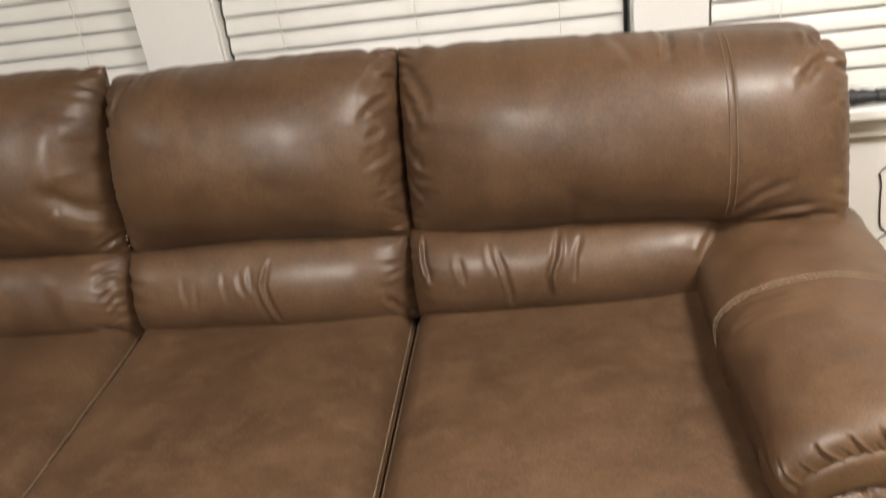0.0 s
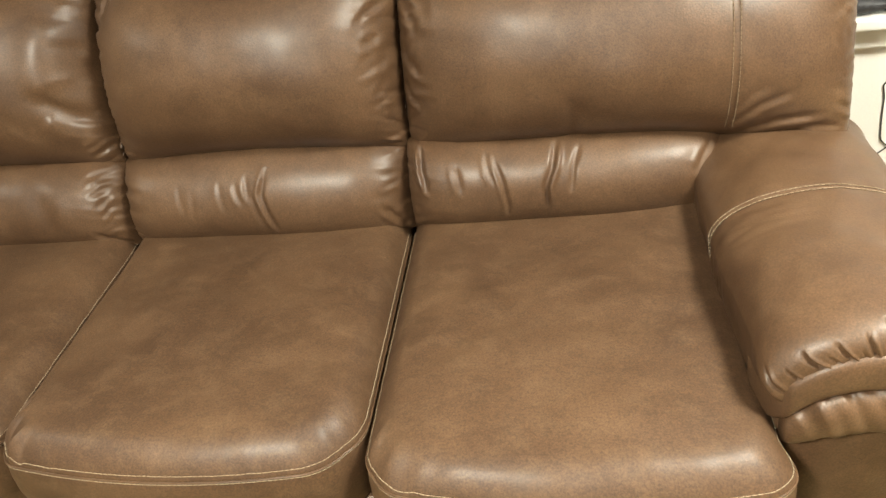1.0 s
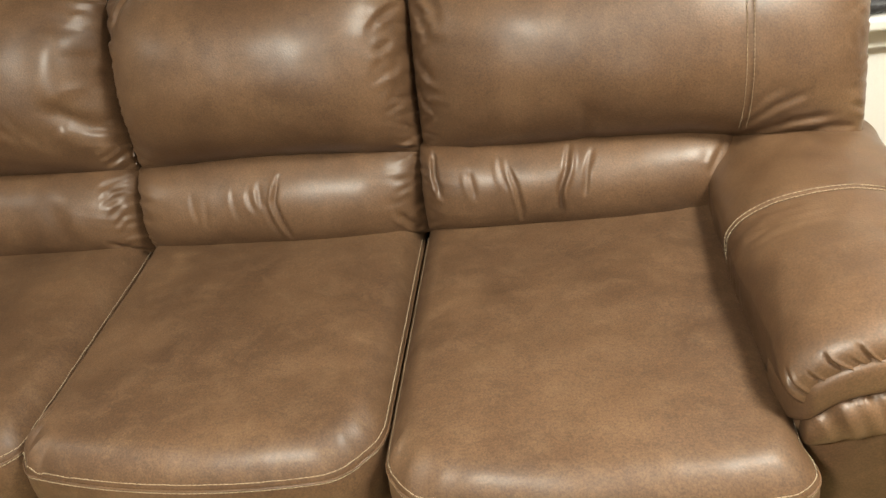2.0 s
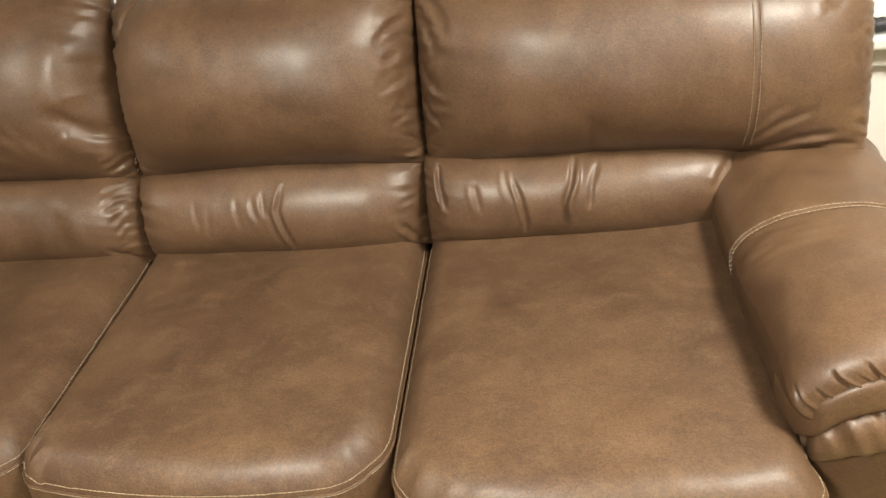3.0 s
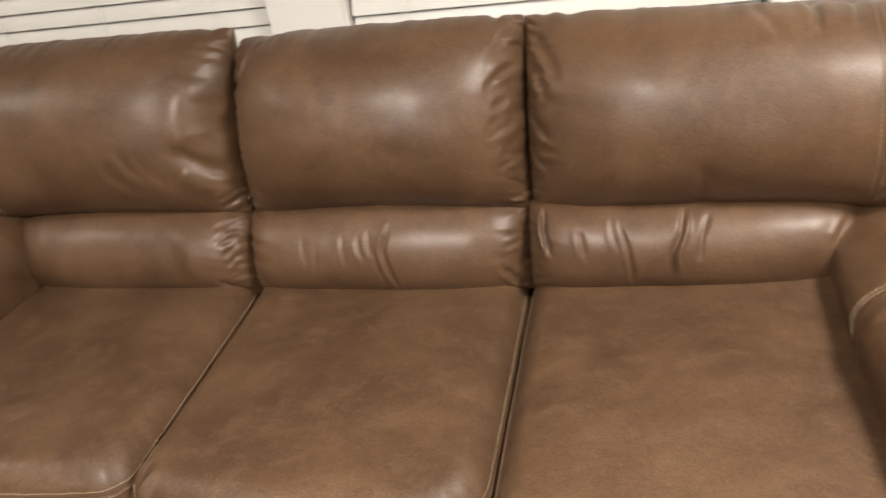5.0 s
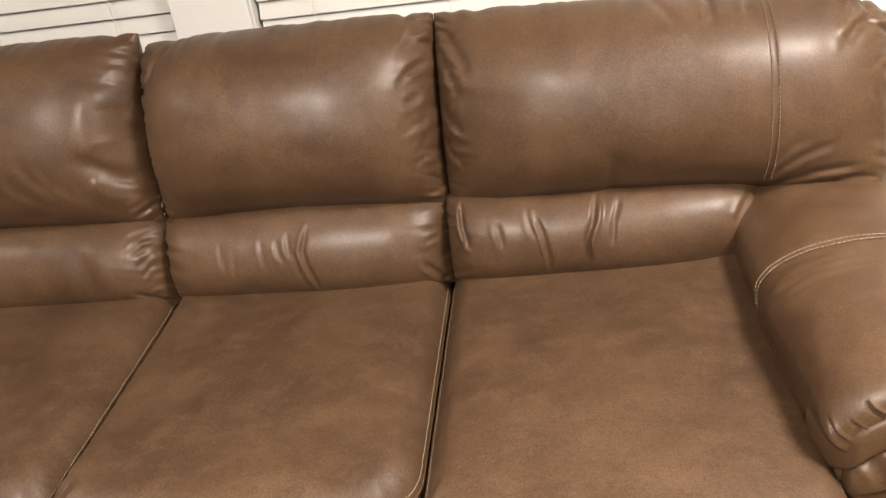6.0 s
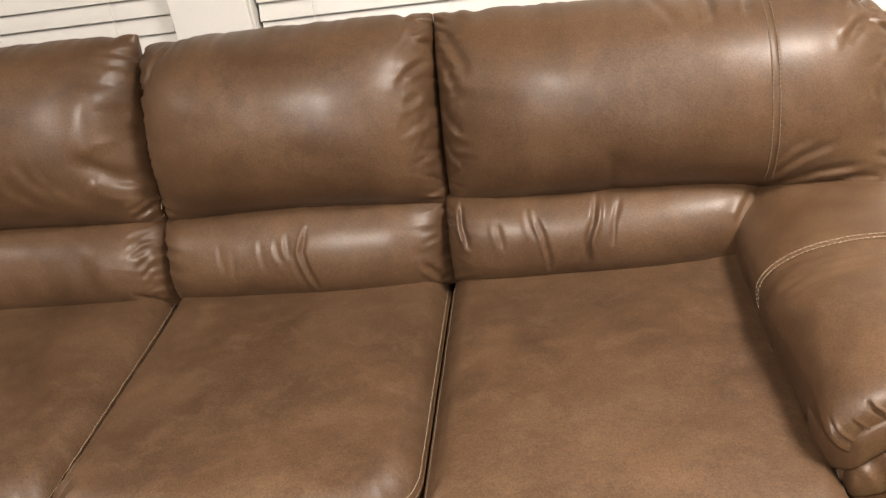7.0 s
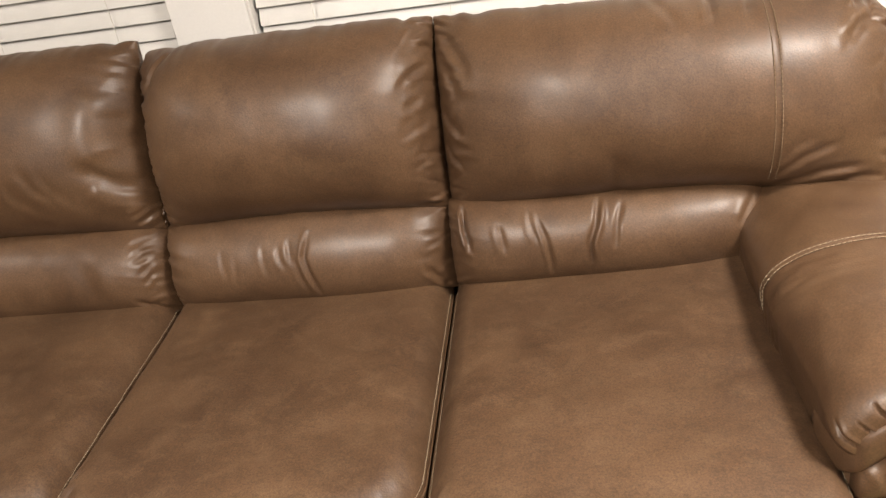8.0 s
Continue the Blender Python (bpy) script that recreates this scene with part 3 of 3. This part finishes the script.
bm, surf = pillow((0.690, BACK_C[0], BACK_C[1] - 0.022), 0.766, 0.380, 0.164, 0.09, BACK_LEAN, fold_east, square=0.88, low=0.96, arch=0.018, round_r=0.032, tilt=0.036, wrap=0.050, nu=230, dome=2.8, gathers=(0.8, 0.6), notches=((0.385, 0.005, 0.012), (0.785, 0.008, 0.010), (0.848, 0.005, 0.008), (1.030, 0.012, 0.008)), drop_r=0.020)
ob = part("back_cushion", bm, LEATHER, sofa)
seam_on(surf, ob, u_at((0.872 - 0.690) / 0.383), -0.165, 0.215, width=0.766)
bm, surf = pillow((-0.672, BACK_C[0], BACK_C[1] - 0.002), 0.774, 0.394, 0.164, 0.09, BACK_LEAN, fold_west, square=0.88, low=0.96, arch=0.020, round_l=0.030, wrap=0.02, nu=230, dome=2.8, gathers=(0.5, 0.3), notches=((-0.33, 0.005, 0.012),))
ob = part("back_cushion", bm, LEATHER, sofa)
seam_on(surf, ob, u_at((-0.850 + 0.672) / 0.387), -0.165, 0.215, width=0.774)


def fold_lumbar_mid(x, z):
    f = fold_line(x, z, ((0.036, 0.062), (0.026, 0.020), (0.034, -0.010), (0.046, -0.055)), 0.0040, 0.009, 0.8)
    for x0, z0, z1, lean, d in ((-0.140, 0.045, -0.015, 0.010, 0.0010), (-0.112, 0.030, -0.030, -0.004, 0.0008), (-0.056, 0.048, -0.010, 0.008, 0.0014), (-0.024, 0.040, 0.002, 0.014, 0.0020), (-0.002, 0.052, 0.012, 0.004, 0.0028), (0.012, 0.020, -0.050, 0.016, 0.0014)):
        f += fold_line(x, z, ((x0, z0), (x0 + lean * 0.2, (z0 + z1) / 2), (x0 + lean, z1)), 0.0055, d)
    f += fold_line(x, z, ((0.255, -0.030), (0.272, -0.055), (0.288, -0.080)), 0.006, 0.007)
    return f


def fold_lumbar_east(x, z):
    f = fold_line(x, z, ((0.334, 0.070), (0.336, 0.035), (0.346, 0.0)), 0.005, 0.009, 0.8)
    f += fold_line(x, z, ((0.455, 0.060), (0.462, 0.030), (0.470, 0.010)), 0.005, 0.004)
    f += fold_line(x, z, ((0.470, 0.050), (0.485, 0.010), (0.493, -0.030), (0.492, -0.055)), 0.0040, 0.008)
    f += fold_line(x, z, ((0.564, -0.035), (0.562, 0.0), (0.575, 0.035), (0.582, 0.075)), 0.0045, 0.009, 0.9)
    f += fold_line(x, z, ((0.606, -0.010), (0.610, 0.030), (0.622, 0.065)), 0.0045, 0.006, 0.2)
    f += fold_line(x, z, ((0.400, 0.040), (0.405, 0.020), (0.410, -0.005)), 0.006, 0.004)
    for x0, z0, x1, z1 in ((0.850, 0.050, 0.822, 0.010),):
        f += fold_line(x, z, ((x0, z0), ((x0 + x1) / 2, (z0 + z1) / 2 + 0.004), (x1, z1)), 0.006, 0.003)
    return f


def fold_lumbar_west(x, z):
    f = 0.0
    for z0, z1, reach in ((0.074, 0.064, 0.055), (0.062, 0.048, 0.045), (0.048, 0.030, 0.045), (0.030, 0.010, 0.034), (0.012, -0.008, 0.026), (-0.008, -0.026, 0.022)):
        f += fold_line(x, z, ((-0.290, z0), (-0.290 - reach / 2, (z0 + z1) / 2 + 0.003), (-0.290 - reach, z1)), 0.0040, 0.0028)
    return f + fold_line(x, z, ((-0.345, -0.050), (-0.315, -0.070), (-0.292, -0.085)), 0.006, 0.006) + crease(x, z, -0.43, 0.0, -15, 0.05, 0.02, 0.003)


for x0, x1, y, z, h, fold, crest in ((-0.284, 0.302, LUMBAR_Y, 0.537, 0.192, fold_lumbar_mid, 0.024), (0.300, 0.880, LUMBAR_Y - 0.004, 0.550, 0.182, fold_lumbar_east, 0.004),
                                  (-0.880, -0.283, LUMBAR_Y, 0.537, 0.192, fold_lumbar_west, 0.018)):
    bm, surf = pillow(((x0 + x1) / 2, y, z), x1 - x0, h + 0.006, 0.108, 0.05, LUMBAR_LEAN, fold, crest=crest, nu=210, nv=130, low=1.0, square=1.0, dome=7, wrap=-0.028, pinch=0.2, gathers=(0.35, 0.35))
    part("lumbar_cushion", bm, LEATHER, sofa)


def seat_cushion(x0, x1, front, bow, corner_l, corner_r, reach_l=0.0, reach_r=0.0, heel=0.0, skew_l=0.0, skew_r=0.0, seed=0.0):
    """A boxed seat cushion: crowned top panel, rim with double stitching, front and sides that fall to the base."""
    back, rim_z, low_z = 0.065, 0.443, 0.316
    xm, half = (x0 + x1) / 2, (x1 - x0) / 2
    ym = (back - front) / 2 + front

    def rim(k, spread=1.0):
        """The plan of the rim, k from 0 to 1: from the back corner down one side, along the bowed front and up the other side."""
        side = back - front
        total = 2 * side + 2 * half
        s = k * total
        if s < side:
            y, x = back - s, x0
        elif s < side + 2 * half:
            y, x = front, x0 + (s - side)
        else:
            y, x = front + (s - side - 2 * half), x1
        px, reach = (x - xm) / half, 0.0
        if y - front < 0.2:
            # corners are rounded by pulling the point on to an arc
            for cx, sgn, rad in ((x0, 1, corner_l), (x1, -1, corner_r)):
                qx, qy = (x - cx) * sgn, y - front
                if qx < rad and qy < rad:
                    dx, dy = qx - rad, qy - rad
                    n = max(math.hypot(dx, dy), 1e-6)
                    x, y = cx + sgn * (rad + dx / n * rad), front + rad + dy / n * rad
        near = max(0.0, min(1.0, (front + 0.30 - y) / 0.30))
        y -= bow * (1 - px * px) * near
        if y < front + 0.075:
            w = min(1, (front + 0.075 - y) / 0.03)
            reach = reach_r * w * max(0, px) ** 6 - reach_l * w * max(0, -px) ** 6
        x -= y * (skew_l * (1 - px) / 2 + skew_r * (1 + px) / 2)
        return x + reach * spread, y

    def top(k, r):
        x, y = rim(k, r ** 14)
        x, y = xm + (x - xm) * r, ym + (y - ym) * r
        puff = max(0.0, 1 - r ** 8.0) ** 0.62
        roll = max(0.0, (r - 0.86) / 0.14)
        z = rim_z + 0.028 * puff + 0.024 * (1 - roll * roll) + 0.006 * (1 - r * r)
        z += (lump(x, y, seed, 6) * 0.006 + lump(x, y, seed + 3, 17) * 0.0025) * puff
        z += heel * max(0.0, (x - xm) / half) * max(0.0, (y - front) / (back - front)) ** 2
        edge = max(0.0, (r - 0.86) / 0.14)
        wav = lump(k * 3, seed, 0.5, 34)
        crinkle = 1 + (9 if seed == 1.0 else 3) * math.exp(-((x - x0 - 0.07) / 0.05) ** 2) * (1 if y < front + 0.1 else 0)
        z += wav * 0.0040 * edge * crinkle * min(1, puff * 3)
        return Vector((x, y, z))

    def side(k, f):
        x, y = rim(k)
        out = Vector((x - xm, (y - ym), 0))
        out.normalize()
        b = (0.002 + 0.010 * max(0.0, -out.y)) * math.sin(f * math.pi) ** 0.8 + lump(k * 3, f * 0.5, seed, 9) * 0.003 * f
        return Vector((x, y, rim_z - (rim_z - low_z) * f)) + out * (b - 0.012 * f)

    bm = bmesh.new()
    nk = 170
    rs = [1 - (1 - i / 34) ** 1.9 for i in range(35)]
    rows = [[bm.verts.new(top(j / nk, max(r, 0.02))) for j in range(nk + 1)] for r in rs]
    for i in range(1, 19):
        rows.append([bm.verts.new(side(j / nk, i / 18)) for j in range(nk + 1)])
    for a, b in zip(rows, rows[1:]):
        for j in range(nk):
            bm.faces.new((a[j], a[j + 1], b[j + 1], b[j]))
        # straight back, tucked under the lumbar roll
        bm.faces.new((a[nk], a[0], b[0], b[nk]))
    mid = bm.verts.new((xm, ym, top(0.5, 0.02).z))
    for j in range(nk):
        bm.faces.new((rows[0][j], rows[0][j + 1], mid))
    bm.faces.new((rows[0][nk], rows[0][0], mid))
    seat = part("seat_cushion", bm, SEAT_LEATHER, sofa)
    bm = bmesh.new()
    up = Vector((0, 0, 0.0012))
    ks = [0.02 + 0.96 * j / 220 for j in range(221)]
    dashes(bm, [top(k, 0.992) + up for k in ks])

    def outward(k):
        x, y = rim(k)
        return Vector((x - xm, y - ym, 0)).normalized() * 0.0012

    dashes(bm, [side(k, 0.020) + outward(k) for k in ks])
    part("stitching", bm, THREAD, seat, "tan double stitching")
    bm = bmesh.new()
    tube(bm, [rim_p + up * 0 for rim_p in [side(k, 0.0) + outward(k) for k in ks]], 0.0018, 6)
    part("welt", bm, LEATHER, seat)
    bm = bmesh.new()
    tube(bm, [side(0.02 + 0.96 * j / 120, 1.0) for j in range(121)], 0.0035, 6)
    part("lower_welt", bm, LEATHER, seat)
    return seat


seat_cushion(-0.283, 0.2885, -0.562, 0.034, 0.035, 0.085, skew_l=0.050, skew_r=0.035, seed=1.0)
seat_cushion(0.297, 0.866, -0.600, 0.036, 0.060, 0.035, reach_r=0.010, heel=0.036, skew_l=0.035, seed=2.3)
seat_cushion(-0.846, -0.294, -0.545, 0.030, 0.030, 0.040, reach_l=0.010, skew_r=0.050, seed=4.1)


# arms
def arm(sgn):
    """A pillow-topped arm: a long roll gathered into a band at the front, a second small roll below it, and a boxed body."""
    cx, hw = 0.973, 0.153
    high = 0.086 if sgn > 0 else 0.138
    seam_y = -0.195 if sgn > 0 else -0.215
    rnd = random.Random(11 + sgn)
    # gathers along the front seam: (place across the roll, width, depth, where it begins)
    pleats = [(-0.128, 0.0030, 0.005, 0.74), (-0.090, 0.0034, 0.008, 0.66), (-0.070, 0.0026, 0.004, 0.78), (-0.052, 0.0032, 0.007, 0.68), (-0.030, 0.0026, 0.003, 0.80), (-0.014, 0.0034, 0.007, 0.64), (0.028, 0.0042, 0.010, 0.50), (0.054, 0.0028, 0.004, 0.74)]
    at = 0.075
    while at < 0.24:
        pleats.append((at, rnd.uniform(0.0028, 0.0045), rnd.uniform(0.002, 0.0045), rnd.uniform(0.62, 0.86)))
        at += rnd.uniform(0.022, 0.036)
    pleats.append((-0.190, 0.0060, 0.0020, 0.30) if sgn < 0 else (-0.172, 0.007, 0.003, 0.55))
    pleats = [(pa, pw * 0.8, pd, start) for pa, pw, pd, start in pleats]
    turn, band_from, seam_z = (0.055, -1.0, 0.588) if sgn > 0 else (0.030, -0.88, 0.618)
    y_back, y_front, y_nose = 0.09, -0.405, -0.515

    def arch(s):
        """Height of the gathered front seam across the arm, s from -1 (seat side) to 1."""
        return seam_z - 0.070 * abs(s) ** 2.2 if s < 0 else seam_z - 0.080 * abs(s) ** 2.4

    def roll(u, v):
        th = (v - 0.5) * 2
        ang = th * 2.2
        x = hw * math.sin(ang) if abs(ang) < math.pi / 2 else hw * math.copysign(1 - 0.10 * (abs(ang) - math.pi / 2), ang)
        z = 0.555 + high * spow(math.cos(ang), 1.1 if ang < 0 else 0.9) if abs(ang) < math.pi / 2 else 0.555 - 0.20 * (abs(ang) - math.pi / 2)
        if u < 0.7:
            y = y_back + (y_front - y_back) * u / 0.7
            f = 0.0
        else:
            f = (u - 0.7) / 0.3
            phi = f * math.pi / 2
            y = y_front + (y_nose - y_front) * math.sin(phi)
            target = arch(max(-1, min(1, x / hw)))
            drop = 1 - math.cos(phi)
            z = z + (min(target, z) - z) * drop
            y += (y_front - y) * 0.5 * max(0.0, min(1.0, (0.505 - z) / 0.05))
            # the lower part of the roll turns in round the front corner
            under = max(0.0, min(1.0, (target - z + 0.02) / 0.05))
            x -= math.copysign(0.008 + turn * under, x) * drop * min(1.0, abs(x) / 0.08)
        if x < 0:
            x *= 1 - 0.12 * max(0.0, min(1.0, (-0.22 - y) / 0.25)) ** 1.5
        n = Vector((math.sin(ang), 0, math.cos(ang)))
        pleat = 0.0
        if f > 0.2:
            pleat = 0.005 * math.sin((f - 0.2) / 0.8 * math.pi)
            for pa, pw, pd, start in pleats:
                q = ang * 0.14 - pa + (0.035 + 0.015 * math.sin(pa * 50) if start > 0.2 else 0.0) * (1 - f)
                if f > start and abs(q) < 5 * pw:
                    g = min(1, (f - start) / 0.16)
                    pleat += pd * g * (0.5 * math.exp(-((q - 1.7 * pw) / pw) ** 2) - math.exp(-(q / pw) ** 2))
        seam = -0.0045 * math.exp(-((y - seam_y) / 0.004) ** 2)
        soft = lump(x + cx * sgn, y, z, 8) * 0.006 + lump(x + sgn, y, z, 20) * 0.0025
        soft += 0.004 * math.exp(-((y - seam_y + 0.055) / 0.05) ** 2) * lump(x * 0.3, y * 2, z, 38) * max(0, -x / hw) * 0.8
        p = Vector((cx + x, y, z)) + n * (pleat * (1 - 0.3 * f) + seam + soft * (1 - f))
        p.y -= pleat * f
        p.x *= sgn
        return p

    bm = bmesh.new()
    sheet(bm, 150, 230, roll)
    top = part("arm", bm, LEATHER, sofa)
    bm = bmesh.new()
    lift = 0.0012
    for dy in (-0.005, 0.005):
        line = []
        for k in range(12, 101):
            u = (y_back - seam_y + dy) / (y_back - y_front) * 0.7
            v = k / 112
            a = (v - 0.5) * 4.4
            p = roll(u, v)
            line.append(p + Vector((sgn * math.sin(a), 0, math.cos(a))) * lift)
        dashes(bm, line)
    part("stitching", bm, THREAD, top, "tan double stitching")

    # smooth band below the gathers
    def band(u, v):
        s = band_from + (1 - band_from) * u
        t = v * math.tau
        inner = max(0.0, -s - 0.55) / 0.45
        zc = arch(s) - 0.025 - 0.006 * abs(s) - 0.006 * inner
        wrap = 0.070 * max(0, abs(s) - 0.72) ** 2 / 0.078
        x = hw * s * (0.965 if s > 0 else 0.88)
        return Vector((sgn * (cx + x), y_nose + 0.012 + wrap - 0.020 * spow(math.cos(t), 0.6), zc + (0.029 + 0.005 * inner) * spow(math.sin(t), 0.6)))

    bm = bmesh.new()
    sheet(bm, 60, 24, band, loop_v=True, caps=True)
    part("arm_band", bm, LEATHER, sofa)

    def small_roll(u, v):
        q = (u - 0.5) * 2
        s = 0.135 + 0.815 * q
        t = v * math.tau
        zc = arch(s) - 0.092 - 0.010 * abs(s)
        ends = max(0.0, 1 - abs(q) ** 6) ** 0.5
        pl = lump(s * 0.16 + 0.02 * math.sin(t), 0, sgn * 3.0, 46) * 0.011 + 0.004 - abs(lump(s * 0.16 + 0.2 + 0.018 * math.sin(t), 7.0, sgn, 26)) * 0.030
        r = 0.036 * (0.45 + 0.55 * ends) + pl * max(0, math.cos(t - 0.5))
        return Vector((sgn * (cx + hw * s), y_nose + 0.018 - r * spow(math.cos(t), 0.8) * 0.85, zc + r * spow(math.sin(t), 0.8) * 1.05))

    bm = bmesh.new()
    sheet(bm, 130, 32, small_roll, loop_v=True, caps=True)
    part("arm_roll", bm, LEATHER, sofa)

    # boxed body, splayed outwards to the top
    bm = bmesh.new()
    levels = ((0.112, 0.875, 1.055), (0.20, 0.870, 1.088), (0.35, 0.866, 1.138), (0.45, 0.866, 1.162), (0.485, 0.872, 1.150), (0.52, 0.90, 1.08))
    rings = []
    for z, xa, xb in levels:
        z += (seam_z - 0.588) * max(0.0, z - 0.2) / 0.3
        rings.append([bm.verts.new((sgn * x, y, z)) for x, y in ((xa, -0.503), (xb, -0.503 + (xb - 1.028) * 0.1), (xb, 0.33), (xa, 0.33))])
    for a, b in zip(rings, rings[1:]):
        for k in range(4):
            bm.faces.new((a[k], a[(k + 1) % 4], b[(k + 1) % 4], b[k]))
    bm.faces.new(rings[0])
    bm.faces.new(rings[-1])
    bmesh.ops.recalc_face_normals(bm, faces=bm.faces)
    bmesh.ops.bevel(bm, geom=[e for e in bm.edges if abs(e.verts[0].co.z - e.verts[1].co.z) > 0.02], offset=0.012, segments=3, affect="EDGES")
    body = part("arm_body", bm, LEATHER, sofa)
    return top


arm(1)
arm(-1)

# base, back and feet
box_part("front_rail", (-0.872, 0.872, -0.520, -0.470, 0.112, 0.325), LEATHER, sofa, 0.010, segments=3)
# deck and an added filler block, both blackened so the clefts read as deep shade
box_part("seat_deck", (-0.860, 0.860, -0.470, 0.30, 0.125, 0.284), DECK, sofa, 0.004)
box_part("gap_shade_filler", (-0.862, 0.862, 0.105, 0.19, 0.27, 0.60), DECK, sofa, 0.01)
bm = bmesh.new()


def back_shell(u, v):
    t = v * math.tau
    x = 1.062 * (u - 0.5) * 2
    ends = max(0.0, 1 - abs((u - 0.5) * 2) ** 10) ** 0.4
    yy = 0.10 * spow(math.cos(t), 0.5) * (0.75 + 0.25 * ends)
    zz = 0.395 * spow(math.sin(t), 0.35) * (0.96 + 0.04 * ends)
    return Vector((x, 0.225 + yy + zz * 0.10, 0.513 + zz))


sheet(bm, 60, 60, back_shell, loop_v=True, caps=True)
part("back_frame", bm, LEATHER, sofa)
for x in (-0.98, 0.98):
    for y in (-0.42, 0.24):
        bm = bmesh.new()
        r = bmesh.ops.create_cone(bm, cap_ends=True, segments=14, radius1=0.022, radius2=0.030, depth=0.116)
        bmesh.ops.translate(bm, verts=r["verts"], vec=(x, y, 0.058))
        part("foot", bm, FOOT, sofa, "short dark tapered foot")


# ---- small things ----
def cloth_bow():
    """A black strip of cloth, pinched in the middle, lying on the sill."""
    ob0 = thing("cloth_bow", "black cloth strip pinched in the middle on the sill", "cloth", (1.235, 0.385, SILL_Z + 0.018))

    def wing(sgn):
        def f(u, v):
            t = v * math.tau
            flare = 0.008 + 0.010 * u ** 0.7
            ru = lump(u * 0.3, math.cos(t) * 0.05, math.sin(t) * 0.05 + sgn, 45) * 0.003
            return Vector((sgn * (0.006 + 0.075 * u), (0.012 + 0.006 * u) * math.cos(t) + ru, 0.0185 + (flare + ru) * math.sin(t)))
        bm = bmesh.new()
        sheet(bm, 24, 28, f, loop_v=True, caps=True)
        part("wing", bm, BLACK_CLOTH, ob0)
    wing(1)
    wing(-1)
    bm = bmesh.new()
    sheet(bm, 8, 20, lambda u, v: Vector(((u - 0.5) * 0.022, 0.0145 * math.cos(v * math.tau), 0.0185 + 0.0125 * math.sin(v * math.tau))), loop_v=True, caps=True)
    part("knot", bm, BLACK_CLOTH, ob0)


cloth_bow()

cable = thing("cable", "thin dark cable with kinks hanging on the wall", "cable", (1.30, WALL_Y - 0.003, 0.30))
way = [(0.06, 0.334), (0.035, 0.300), (-0.005, 0.262), (-0.036, 0.232), (-0.040, 0.226), (-0.034, 0.200), (-0.033, 0.165), (-0.029, 0.115), (-0.026, 0.098), (-0.014, 0.086), (-0.008, 0.082), (-0.020, 0.072), (-0.050, 0.045), (-0.085, 0.0), (-0.11, -0.10), (-0.10, -0.298)]
bm = bmesh.new()
pts = []
for i in range(len(way) - 1):
    for k in range(4):
        f = k / 4
        pts.append((way[i][0] * (1 - f) + way[i + 1][0] * f, -0.0005, way[i][1] * (1 - f) + way[i + 1][1] * f))
tube(bm, pts, 0.0016, 6)
part("cord", bm, WIRE, cable)

# carpet pile where the floor comes into view
bm_v, bm_f = [], []
rnd = random.Random(5)
for i in range(14000):
    x, y = rnd.uniform(-3.1, -0.85), rnd.uniform(-0.95, 0.76)
    if x > -1.02 and y > -0.5:
        continue
    a, l = rnd.uniform(0, math.tau), rnd.uniform(0.003, 0.006)
    dx, dy = math.cos(a) * 0.0022, math.sin(a) * 0.0022
    lx, ly = rnd.uniform(-0.007, 0.007), rnd.uniform(-0.007, 0.007)
    n = len(bm_v)
    bm_v += [(x - dx, y - dy, 0.0), (x + dx, y + dy, 0.0), (x + lx, y + ly, l)]
    bm_f.append((n, n + 1, n + 2))
me = bpy.data.meshes.new("carpet_pile")
me.from_pydata(bm_v, [], bm_f)
me.materials.append(CARPET)
tagged(new("carpet_pile", me), "short golden carpet tufts", "carpet", kind="stuff")
